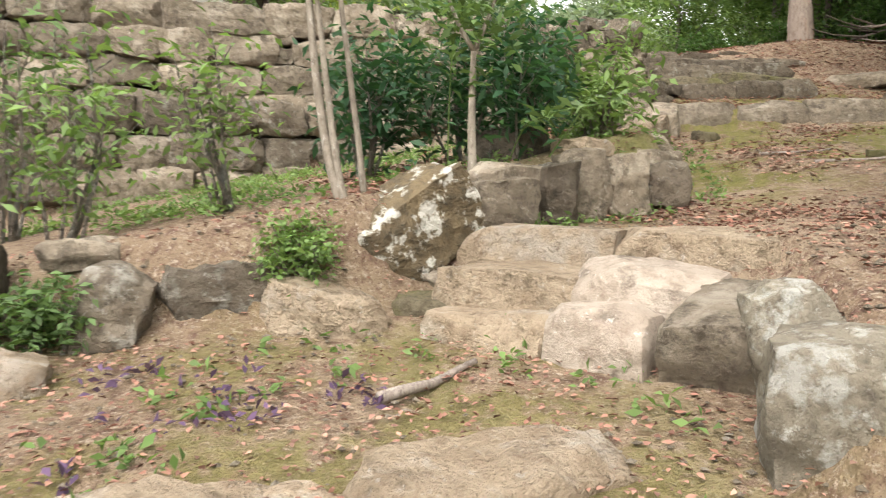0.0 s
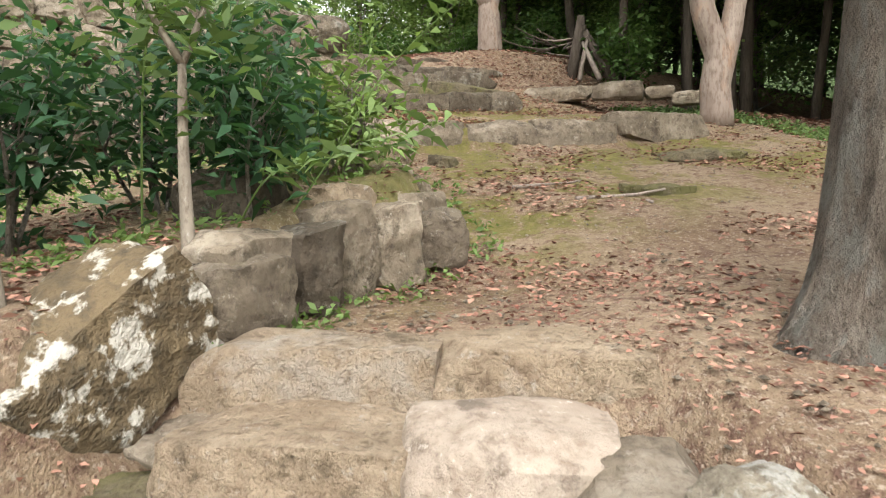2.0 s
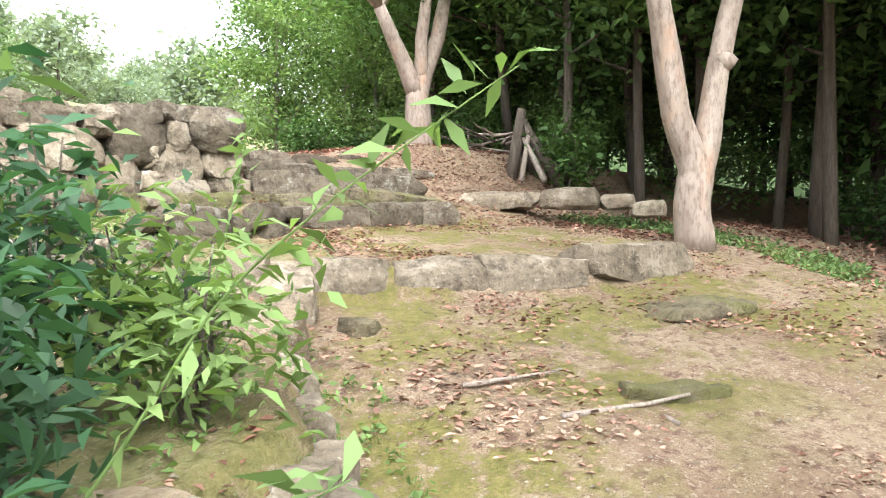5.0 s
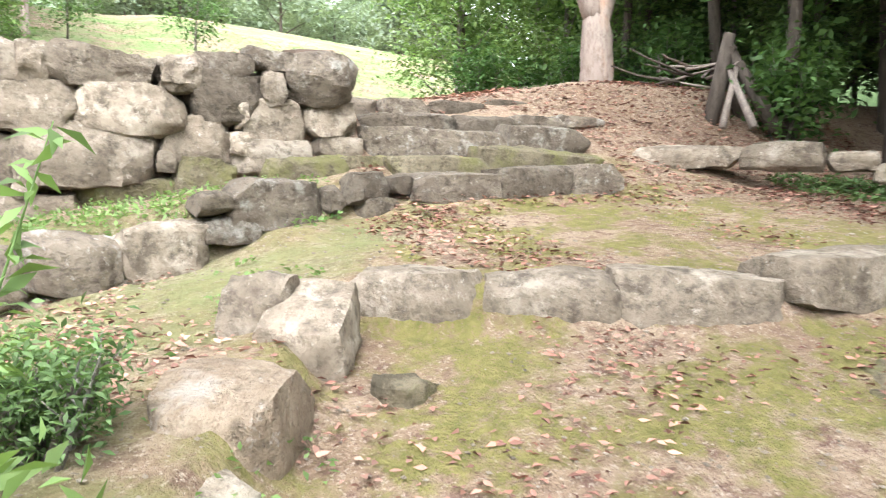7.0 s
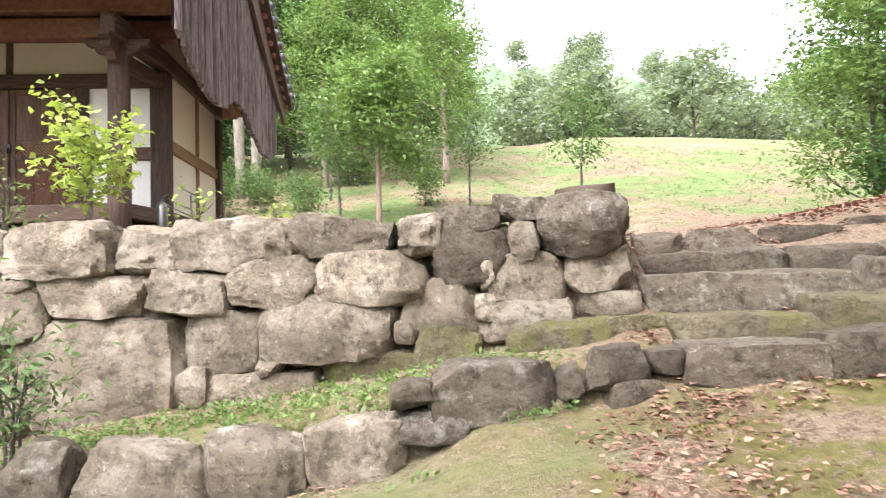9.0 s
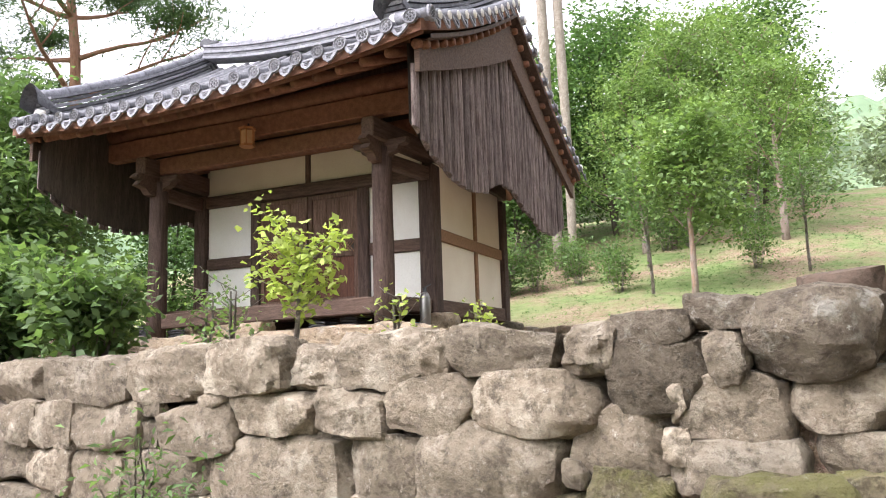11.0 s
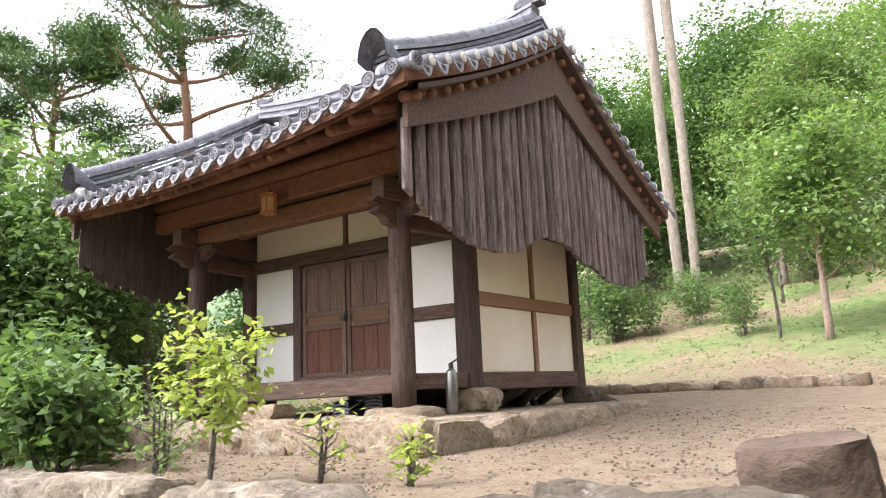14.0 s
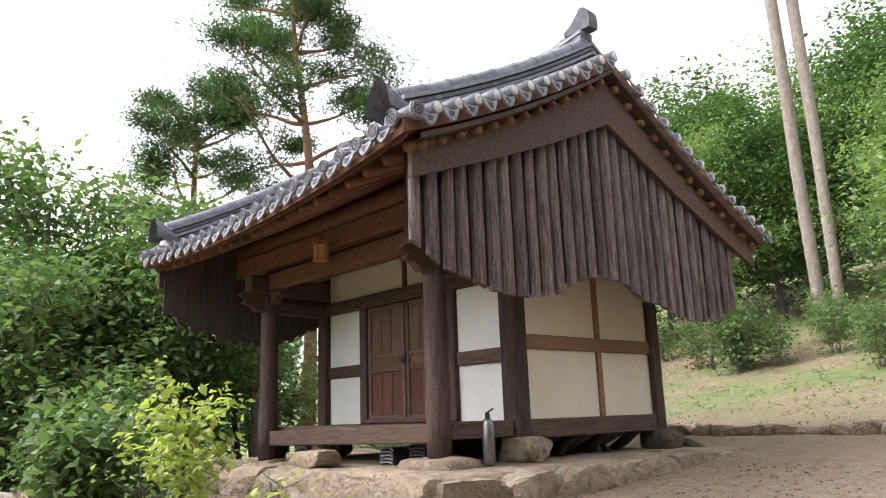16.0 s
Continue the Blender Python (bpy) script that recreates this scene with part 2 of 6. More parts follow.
def ground_material():
    m = bpy.data.materials.new("earth")
    m.use_nodes = True
    n, l = m.node_tree.nodes, m.node_tree.links
    b = n["Principled BSDF"]
    b.inputs["Roughness"].default_value = 0.95
    b.inputs["Specular IOR Level"].default_value = 0.15
    tc = n.new("ShaderNodeTexCoord")

    def ns(s, detail=6, ro=0.6):
        t = n.new("ShaderNodeTexNoise")
        t.inputs["Scale"].default_value, t.inputs["Detail"].default_value, t.inputs["Roughness"].default_value = s, detail, ro
        l.new(tc.outputs["Object"], t.inputs["Vector"])
        return t.outputs["Fac"]

    def ramp(src, lo, hi):
        r = n.new("ShaderNodeMapRange")
        r.inputs["From Min"].default_value, r.inputs["From Max"].default_value = lo, hi
        l.new(src, r.inputs["Value"])
        return r.outputs[0]

    def mix(fac, a, c):
        x = n.new("ShaderNodeMix")
        x.data_type = 'RGBA'
        l.new(fac, x.inputs["Factor"])
        for sock, v in ((x.inputs[6], a), (x.inputs[7], c)):
            if isinstance(v, tuple):
                sock.default_value = (*v, 1)
            else:
                l.new(v, sock)
        return x.outputs[2]

    def times(a, c):
        x = n.new("ShaderNodeMath")
        x.operation = 'MULTIPLY'
        l.new(a, x.inputs[0])
        l.new(c, x.inputs[1])
        return x.outputs[0]

    def kind(name):
        a = n.new("ShaderNodeAttribute")
        a.attribute_name = name
        return a.outputs["Fac"]

    soil = mix(ramp(ns(1.1), 0.35, 0.65), (0.285, 0.197, 0.13), (0.39, 0.295, 0.205))
    soil = mix(ramp(ns(11, 7, 0.7), 0.48, 0.62), soil, (0.19, 0.115, 0.085))
    soil = mix(ramp(ns(34, 4, 0.8), 0.54, 0.64), soil, (0.50, 0.40, 0.31))
    soil = mix(ramp(ns(70, 3, 0.8), 0.58, 0.66), soil, (0.15, 0.09, 0.07))
    moss = mix(ramp(ns(14), 0.35, 0.65), (0.155, 0.15, 0.045), (0.265, 0.235, 0.085))
    moss = mix(ramp(ns(40, 5, 0.8), 0.55, 0.66), moss, (0.30, 0.20, 0.13))
    grass = mix(ramp(ns(3), 0.35, 0.65), (0.15, 0.22, 0.072), (0.245, 0.31, 0.125))
    pale = mix(ramp(ns(5), 0.35, 0.65), (0.275, 0.205, 0.138), (0.385, 0.305, 0.218))
    pale = mix(ramp(ns(24, 6, 0.75), 0.5, 0.62), pale, (0.24, 0.17, 0.12))
    pale = mix(ramp(ns(60, 4, 0.8), 0.56, 0.66), pale, (0.56, 0.47, 0.37))
    col = mix(kind("yard"), soil, pale)
    col = mix(times(kind("moss"), times(ramp(ns(1.7, 8, 0.66), 0.44, 0.53), ramp(ns(7, 6, 0.7), 0.38, 0.48))), col, moss)
    col = mix(times(kind("grass"), ramp(ns(0.35, 8, 0.7), 0.42, 0.57)), col, grass)
    l.new(col, b.inputs["Base Color"])
    bp = n.new("ShaderNodeBump")
    bp.inputs["Strength"].default_value, bp.inputs["Distance"].default_value = 1.0, 0.05
    sm = n.new("ShaderNodeMath")
    l.new(ns(12), sm.inputs[0])
    l.new(ns(60, 4, 0.7), sm.inputs[1])
    l.new(sm.outputs[0], bp.inputs["Height"])
    l.new(bp.outputs[0], b.inputs["Normal"])
    return m


EARTH = ground_material()


# ---- building blocks ----
class Shape:
    """Collects vertices and faces of one mesh."""

    def __init__(self):
        self.v, self.f = [], []

    def add(self, verts, faces):
        k = len(self.v)
        self.v += [tuple(p) for p in verts]
        self.f += [tuple(i + k for i in fc) for fc in faces]
        return self

    def box(self, c, s, turn=None, bevel=0.0):
        x, y, z = (a / 2 for a in s)
        e = min(bevel, 0.45 * min(s))
        if e <= 0:
            vs = [(i * x, j * y, k * z) for i in (-1, 1) for j in (-1, 1) for k in (-1, 1)]
            fs = [(0, 1, 3, 2), (4, 6, 7, 5), (0, 4, 5, 1), (2, 3, 7, 6), (0, 2, 6, 4), (1, 5, 7, 3)]
        else:
            bm = bmesh.new()
            bmesh.ops.create_cube(bm, size=1)
            bmesh.ops.scale(bm, vec=s, verts=bm.verts)
            bmesh.ops.bevel(bm, geom=bm.edges[:], offset=e, segments=1, affect='EDGES')
            bm.verts.index_update()
            vs, fs = [tuple(p.co) for p in bm.verts], [tuple(p.index for p in q.verts) for q in bm.faces]
            bm.free()
        t = turn.to_3x3() if turn else Matrix.Identity(3)
        return self.add([Vector(c) + t @ Vector(p) for p in vs], fs)

    def tube(self, path, radii, n=8, cap=True, wob=0.0, flat=1.0):
        path = [Vector(p) for p in path]
        vs, fs, side = [], [], None
        for i, p in enumerate(path):
            d = (path[min(i + 1, len(path) - 1)] - path[max(i - 1, 0)]).normalized()
            if side is None:
                side = d.orthogonal().normalized()
            side = (side - d * side.dot(d)).normalized()
            other = d.cross(side)
            for k in range(n):
                a = 2 * math.pi * k / n
                r = radii[i] * (1 + wob * noise.noise(Vector((math.cos(a) * 1.7, math.sin(a) * 1.7, i * 0.6 + p.x))))
                vs.append(p + side * (r * math.cos(a)) + other * (r * flat * math.sin(a)))
        for i in range(len(path) - 1):
            for k in range(n):
                a, b2 = i * n + k, i * n + (k + 1) % n
                fs.append((a, b2, b2 + n, a + n))
        if cap:
            fs += [tuple(range(n))[::-1], tuple(range((len(path) - 1) * n, len(path) * n))]
        return self.add(vs, fs)

    def strip(self, rows):
        """A skin over rows of points, each row as long."""
        n = len(rows[0])
        vs = [p for r in rows for p in r]
        return self.add(vs, [(i * n + k, i * n + k + 1, (i + 1) * n + k + 1, (i + 1) * n + k) for i in range(len(rows) - 1) for k in range(n - 1)])

    def prism(self, outline, depth, m):
        """An outline in the x-z plane of m, with depth along its y."""
        n = len(outline)
        vs = [m @ Vector((x, -depth / 2, z)) for x, z in outline] + [m @ Vector((x, depth / 2, z)) for x, z in outline]
        return self.add(vs, [tuple(range(n)), tuple(range(n, 2 * n))[::-1]] + [(i, i + n, (i + 1) % n + n, (i + 1) % n) for i in range(n)])

    def mesh(self, name, material, smooth=False):
        me = bpy.data.meshes.new(name)
        me.from_pydata(self.v, [], self.f)
        me.materials.append(material)
        me.validate()
        bm = bmesh.new()
        bm.from_mesh(me)
        bmesh.ops.recalc_face_normals(bm, faces=bm.faces[:])
        bm.to_mesh(me)
        bm.free()
        if smooth:
            me.polygons.foreach_set("use_smooth", [True] * len(me.polygons))
        return me


def part(name, shape, material, parent, label="", smooth=False, at=None):
    me = shape if isinstance(shape, bpy.types.Mesh) else shape.mesh(name, material, smooth)
    ob = new(name, me)
    ob.parent = parent
    if at is not None:
        ob.matrix_basis = at
    return tagged(ob, label) if label else ob


def thing(name, m, label, category, group="", kind=""):
    ob = new(name)
    ob.empty_display_size = 0.2
    ob.matrix_basis = m
    return tagged(ob, label, category, group, kind)


def single(name, shape, material, m, label, category, group="", kind="", smooth=True):
    ob = new(name, shape if isinstance(shape, bpy.types.Mesh) else shape.mesh(name, material, smooth))
    ob.matrix_basis = m
    return tagged(ob, label, category, group, kind)


def stone_shape(w, d, h, seed, rounded=0.35, rough=0.09, cuts=10):
    """A hewn field stone centred on the origin: a box pulled towards an ellipsoid and broken by noise."""
    rng = random.Random(seed)
    bm = bmesh.new()
    bmesh.ops.create_cube(bm, size=2)
    bmesh.ops.subdivide_edges(bm, edges=bm.edges[:], cuts=cuts, use_grid_fill=True)
    off = Vector((rng.random(), rng.random(), rng.random())) * 50
    lo = min(w, d, h)
    skew = [rng.uniform(-0.1, 0.1) for _ in range(4)]
    planes = []
    for k in range(15 if rounded < 0.5 else 3):
        nrm = Vector((rng.uniform(-1, 1), rng.uniform(-1, 1), rng.uniform(-1, 1))).normalized()
        planes.append((nrm, rng.uniform(0.72, 0.93) * (abs(nrm.x) + abs(nrm.y) + abs(nrm.z)) * (1 - 0.12 * rounded)))
    for p in bm.verts:
        c = p.co.copy()
        q = Vector([math.copysign(abs(a) ** 1.0, a) for a in c])
        ball = c.normalized() * 1.22
        q = q.lerp(ball, rounded)
        for nrm, lim in planes:
            over = q.dot(nrm) - lim
            if over > 0:
                q -= nrm * over * 0.97
        q = Vector((q.x * w / 2, q.y * d / 2, q.z * h / 2))
        q.x *= 1 + skew[0] * c.z
        q.z *= 1 + skew[1] * c.x
        q.z += skew[2] * c.x * h * 0.5
        a = noise.noise(q * (0.9 / lo ** 0.5) + off) * rough * 1.3 * lo ** 0.5 * 0.8
        b2 = (0.5 - abs(noise.noise(q * 5 + off))) * rough * 0.36 + noise.noise(q * 11 + off) * rough * 0.22 + noise.noise(q * 24 + off) * rough * 0.12
        q += c.normalized() * (a + b2)
        p.co = q
    me = bpy.data.meshes.new("stone")
    bm.to_mesh(me)
    bm.free()
    me.polygons.foreach_set("use_smooth", [True] * len(me.polygons))
    me.set_sharp_from_angle(angle=radians(26))
    return me


def stone_mesh(w, d, h, seed, material, **k):
    me = stone_shape(w, d, h, seed, **k)
    me.materials.append(material)
    return me


def leaves(name, centres, size, material, seed, spread=0.0, droop=0.0, lance=0.45, count=1, curl=0.25):
    """A mesh of single leaves, each a small folded blade. centres: N x 3."""
    rng = np.random.default_rng(seed)
    c = np.repeat(np.asarray(centres, float), count, axis=0)
    n = len(c)
    c = c + rng.normal(0, 1, (n, 3)) * spread
    d = rng.normal(0, 1, (n, 3))
    d[:, 2] = d[:, 2] * 0.5 - droop
    d /= np.linalg.norm(d, axis=1)[:, None]
    s = np.cross(d, rng.normal(0, 1, (n, 3)) * 0.6 + (0, 0, 1))
    s /= np.linalg.norm(s, axis=1)[:, None] + 1e-9
    up = np.cross(s, d)
    ln = size * rng.uniform(0.65, 1.3, (n, 1))
    wd = ln * lance
    v = np.empty((n, 4, 3))
    v[:, 0] = c
    v[:, 1] = c + d * ln * 0.5 + s * wd * 0.5 + up * ln * curl * 0.3
    v[:, 2] = c + d * ln - up * ln * curl * 0.5
    v[:, 3] = c + d * ln * 0.5 - s * wd * 0.5 + up * ln * curl * 0.3
    me = bpy.data.meshes.new(name)
    me.vertices.add(4 * n)
    me.vertices.foreach_set("co", v.ravel())
    me.loops.add(4 * n)
    me.loops.foreach_set("vertex_index", np.arange(4 * n))
    me.polygons.add(n)
    me.polygons.foreach_set("loop_start", np.arange(n) * 4)
    me.update(calc_edges=True)
    me.materials.append(material)
    return me


def smooth01(a, lo, hi):
    t = np.clip((a - lo) / (hi - lo), 0, 1)
    return t * t * (3 - 2 * t)


# ---- the lie of the land ----
EDGE_LOW = [(-60, 4.6), (-8, 4.4), (-2, 4.25), (0.2, 4.1), (0.9, 4.1), (1.35, 4.25), (1.8, 4.5), (3.0, 3.25), (2.75, 2.6), (2.3, 2.0), (2.4, 0.8), (2.6, -3), (3, -60)]
EDGE_BED = [(1.3, 3.9), (1.5, 4.6), (2.4, 4.95), (3.7, 5.4), (4.2, 6.4), (4.95, 7.6), (5.5, 8.2)]


def side_of(x, y, line):
    """Signed distance to a line of points, positive on its left."""
    best, sign = np.full(x.shape, 1e9), np.ones(x.shape)
    for (ax, ay), (bx, by) in zip(line, line[1:]):
        dx, dy = bx - ax, by - ay
        t = np.clip(((x - ax) * dx + (y - ay) * dy) / (dx * dx + dy * dy), 0, 1)
        ex, ey = x - ax - t * dx, y - ay - t * dy
        d = np.hypot(ex, ey)
        s = np.sign(dx * ey - dy * ex)
        near = d < best - 1e-9
        best, sign = np.where(near, d, best), np.where(near, s, sign)
    return best * sign


def land(x, y):
    """Height of the ground, for arrays."""
    low = 0.85 + 0.14 * (np.maximum(y, -8) - 3.3) + 0.05 * (np.clip(x, -8, 6) - 1.4)
    path = 0.304 + 0.123 * np.clip(x, -2, 9) + 0.182 * np.maximum(y, -4) + 0.15 * np.exp(-((x - 3.2) ** 2 + (y - 2.9) ** 2) / 1.5) - 0.16 * np.exp(-((x - 3.4) ** 2 + (y - 5.0) ** 2) / 1.3)
    bed = 1.056 + 0.1855 * np.clip(x, -3, 9) + 0.0654 * y
    strip = 2.70 + 0.16 * (np.clip(x, -2, 9) - 3.18) + 0.1 * (np.minimum(y, 10) - 9.7)
    mid = 2.54 + 0.07 * (np.clip(x, 3, 12) - 5.05) + 0.13 * (y - 7.62)
    hill = np.maximum(y - 21 - 0.25 * np.maximum(x - 4, 0), 0)
    top = 3.90 + 0.36 * smooth01(y, 14.5, 21) + 0.5 * smooth01(x, 6.3, 10.5) * smooth01(y, 9.5, 12) + 0.29 * (hill - 1.2 * (1 - np.exp(-hill / 1.2))) - 0.13 * np.maximum(hill - 26, 0)
    top = top - 0.9 * smooth01(-x, 7, 14) * smooth01(30 - y, 0, 10)
    rise = smooth01(side_of(x, y, EDGE_BED), -0.12, 0.12) * smooth01(6.2 - x, 0, 1.0)
    h = path * (1 - rise) + bed * rise
    # middle terrace behind the row of long kerb stones
    up = 0.88 * (y - np.where(x < 7.05, 7.64 - 0.54 * (x - 5.05), 6.56 - 0.08 * (x - 7.05)))
    wide = 0.12 + 1.3 * smooth01(x, 8.6, 10.5)
    e = smooth01(up / wide, -0.6, 1.2) * smooth01(x, 4.5, 5.4)
    h = h * (1 - e) + mid * e
    # strip behind the low wall
    w2 = 8.78 + 0.17 * (x - 2.9)
    s = smooth01(y - w2, 0.1, 0.35) * smooth01(6.3 - x, 0, 0.25)
    h = h * (1 - s) + strip * s
    # the flight of steps and the bank beside it
    ramp = np.clip((y - 9.15 + 0.05 * (x - 6.2)) / 2.15, 0, 1)
    r = smooth01(x, 5.9, 6.2) * smooth01(y, 9.0, 9.2)
    h = h * (1 - r) + (2.85 + 0.05 * np.clip(x - 6.2, 0, 3) + (top - 2.98 - 0.06 * (1 - ramp)) * ramp) * r
    # upper terrace behind the great wall
    u = smooth01(y - 10.25, 0, 0.25) * smooth01(6.35 - x, 0, 0.3)
    u = np.maximum(u, smooth01(y, 11.2, 11.7))
    h = h * (1 - u) + top * u
    lower = 1 - smooth01(side_of(x, y, EDGE_LOW), -0.15, 0.15)
    lower = np.where(y > 8, 0, lower)
    return h * (1 - lower) + low * lower


def land_at(x, y):
    return float(land(np.array([float(x)]), np.array([float(y)]))[0])


def ground_sheet():
    def axis(lo, hi, step, far):
        mids = np.arange(lo, hi + step / 2, step)
        out, s, v = [], step, 0.0
        while v < far:
            s *= 1.22
            v += s
            out.append(v)
        out = np.array(out)
        return np.r_[lo - out[::-1], mids, hi + out]

    xs, ys = axis(-4.0, 12.0, 0.085, 500), axis(-1.0, 13.0, 0.085, 500)
    gx, gy = np.meshgrid(xs, ys)
    gz = land(gx, gy)
    flat = np.c_[gx.ravel(), gy.ravel()]
    near = (np.abs(flat[:, 0] - 4) < 30) & (np.abs(flat[:, 1] - 8) < 34)
    z = gz.ravel().copy()
    z[near] += [0.035 * noise.fractal(Vector((a * 1.3, b * 1.3, 0)), 1, 2, 4) + 0.012 * noise.noise(Vector((a * 7, b * 7, 3))) for a, b in flat[near]]
    me = bpy.data.meshes.new("ground")
    nx, ny = len(xs), len(ys)
    me.vertices.add(nx * ny)
    me.vertices.foreach_set("co", np.c_[flat, z].ravel())
    i = np.arange((nx - 1) * (ny - 1))
    a = (i // (nx - 1)) * nx + i % (nx - 1)
    quads = np.c_[a, a + 1, a + 1 + nx, a + nx]
    me.loops.add(quads.size)
    me.loops.foreach_set("vertex_index", quads.ravel())
    me.polygons.add(len(quads))
    me.polygons.foreach_set("loop_start", np.arange(len(quads)) * 4)
    me.update(calc_edges=True)
    me.polygons.foreach_set("use_smooth", [True] * len(quads))
    x, y = flat.T
    bed = smooth01(side_of(x, y, EDGE_BED), -0.2, 0.4)
    moss = smooth01(y, 4.2, 5.2) * smooth01(10.2 - y, 0, 0.8) * smooth01(x, 2.2, 3.2) * smooth01(10 - x, 0, 1.5) * (1 - 0.45 * bed)
    moss = np.maximum(moss, 0.75 * smooth01(y, 1.0, 2.0) * smooth01(4.3 - y, 0, 0.8) * smooth01(2.6 - x, 0, 0.8) * smooth01(x, -3, -1))
    grass = np.maximum(smooth01(y, 21, 26), 0.5 * bed * smooth01(x, 1, 4) * smooth01(10 - y, 0, 1))
    grass = np.maximum(grass, smooth01(-x, 8, 12))
    yard = smooth01(y, 10.3, 11) * smooth01(25 - y, 0, 5) * smooth01(9 - x, 0, 3)
    for name, values in (("moss", moss), ("grass", grass), ("yard", yard)):
        me.attributes.new(name, 'FLOAT', 'POINT').data.foreach_set("value", values.astype(np.float32))
    me.materials.append(EARTH)
    return tagged(new("ground", me), "reddish brown earth with moss, litter and distant grass", "ground", kind="structure")


ground_sheet()


# ---- dry stone walls and steps ----
def stones_along(parent, origin, along, rects, depth, material, seed, lean=0.0, rounded=0.3, rough=0.1, grow=1.0, moss=()):
    """Stones set with their faces on a vertical plane. rects: (distance along, height of centre, width, height)."""
    d = Vector((*along, 0)).normalized()
    back_way = Vector((-d.y, d.x, 0))
    yaw = math.atan2(d.y, d.x)
    for k, (s, z, w, h) in enumerate(rects):
        rng = random.Random(seed * 100 + k)
        dep = min(depth, max(0.3, 1.1 * max(w, h) ** 0.7 * depth))
        p = Vector((*origin, 0)) + d * s + back_way * (dep / 2 + lean * z + rng.uniform(-0.03, 0.03))
        use = material if not isinstance(material, (list, tuple)) else rng.choice(material)
        if k in moss:
            use = STONE_MOSS
        me = stone_mesh(w * grow, dep, h * grow, seed * 1000 + k, use, rounded=rounded * rng.uniform(0.8, 1.2), rough=rough)
        m = Matrix.Translation((p.x, p.y, z)) @ Matrix.Rotation(yaw + rng.uniform(-0.05, 0.05), 4, 'Z') @ Matrix.Rotation(rng.uniform(-0.04, 0.04), 4, 'Y')
        part("stone", me, None, parent, at=m)


def core(parent, a, b, z0, z1, t, back_off):
    """The packed earth and rubble inside a wall, behind its stones."""
    a, b = Vector((*a, 0)), Vector((*b, 0))
    d = (b - a).normalized()
    nrm = Vector((-d.y, d.x, 0))
    n = 16
    rows = []
    for i in range(n + 1):
        p = a.lerp(b, i / n)
        f = p + nrm * back_off
        g = p + nrm * (back_off + t)
        za, zb = (z0[0] + (z0[1] - z0[0]) * i / n), (z1[0] + (z1[1] - z1[0]) * i / n)
        rows.append([(f.x, f.y, za), (f.x, f.y, zb), (g.x, g.y, zb), (g.x, g.y, za)])
    part("rubble_core", Shape().strip(rows), STONE_DARK, parent, "dark rubble and earth packed between the stones")


WALL = thing("wall_terrace", Matrix(), "dry retaining wall of large tan field stones", "stone wall", kind="structure")
W1 = ((0, 10.0), (1, 0.03))
CAPS = [(0.15, 3.77, 1.2, 0.36), (1.18, 3.78, 0.80, 0.41), (1.99, 3.84, 0.78, 0.36), (2.67, 3.81, 0.57, 0.32), (3.21, 3.86, 0.66, 0.36), (3.64, 3.88, 0.18, 0.28), (4.1, 3.87, 0.73, 0.32), (4.63, 3.89, 0.33, 0.27)]
THIRD = [(-0.19, 3.4, 0.54, 0.38), (-0.19, 3.02, 0.54, 0.38), (-0.33, 2.64, 0.36, 0.4), (0.49, 3.43, 0.85, 0.40), (1.53, 3.39, 0.85, 0.37), (2.26, 3.51, 0.76, 0.31), (2.96, 3.53, 0.6, 0.3), (3.57, 3.57, 0.63, 0.33), (4.29, 3.6, 0.8, 0.34), (0.99, 3.33, 0.26, 0.22), (1.73, 3.61, 0.26, 0.1), (1.06, 3.53, 0.2, 0.14)]
SECOND = [(0.41, 3.02, 0.67, 0.39), (1.23, 3.04, 0.93, 0.35), (3.23, 3.16, 0.57, 0.42), (4.0, 3.25, 0.95, 0.45)]
RIGHT_END = [(4.76, 3.39, 0.55, 0.41), (5.38, 3.56, 0.56, 0.35), (5.9, 3.61, 0.46, 0.29), (5.38, 3.25, 0.64, 0.32), (5.98, 3.35, 0.44, 0.29)]
FIRST = [(1.12, 2.66, 1.2, 0.4), (3.42, 2.77, 0.9, 0.36), (4.24, 2.93, 0.7, 0.34), (4.83, 3.08, 0.46, 0.34), (3.03, 2.86, 0.19, 0.24), (3.57, 3.0, 0.18, 0.15), (4.53, 3.2, 0.15, 0.15), (5.09, 3.36, 0.13, 0.18), (6.28, 3.3, 0.16, 0.2), (0.2, 2.62, 0.7, 0.42), (5.6, 3.02, 0.9, 0.2), (5.12, 3.6, 0.1, 0.2)]
stones_along(WALL, *W1, CAPS, 0.42, STONE, 1, rough=0.13, rounded=0.1)
stones_along(WALL, *W1, THIRD, 0.5, STONE, 2, rough=0.11, rounded=0.14)
stones_along(WALL, *W1, SECOND, 0.5, STONE, 3, rough=0.11, rounded=0.22)
stones_along(WALL, *W1, [(2.31, 2.93, 1.26, 0.86)], 0.55, STONE, 10, rough=0.1, rounded=0.55)
stones_along(WALL, *W1, RIGHT_END, 0.5, STONE, 9, rough=0.08, rounded=0.3, grow=0.97)
stones_along(WALL, *W1, FIRST, 0.5, STONE, 4, rough=0.1, rounded=0.2, moss=(2, 3, 10))
stones_along(WALL, *W1, [(4.99, 3.99, 0.42, 0.16), (5.37, 4.06, 0.40, 0.18)], 0.5, STONE_GREY, 5, rough=0.07, rounded=0.15)
stones_along(WALL, *W1, [(5.02, 3.75, 0.55, 0.40)], 0.6, STONE_DARK, 6, rounded=0.4)
stones_along(WALL, *W1, [(5.37, 3.82, 0.18, 0.3)], 0.4, STONE, 7)
rng = random.Random(5)
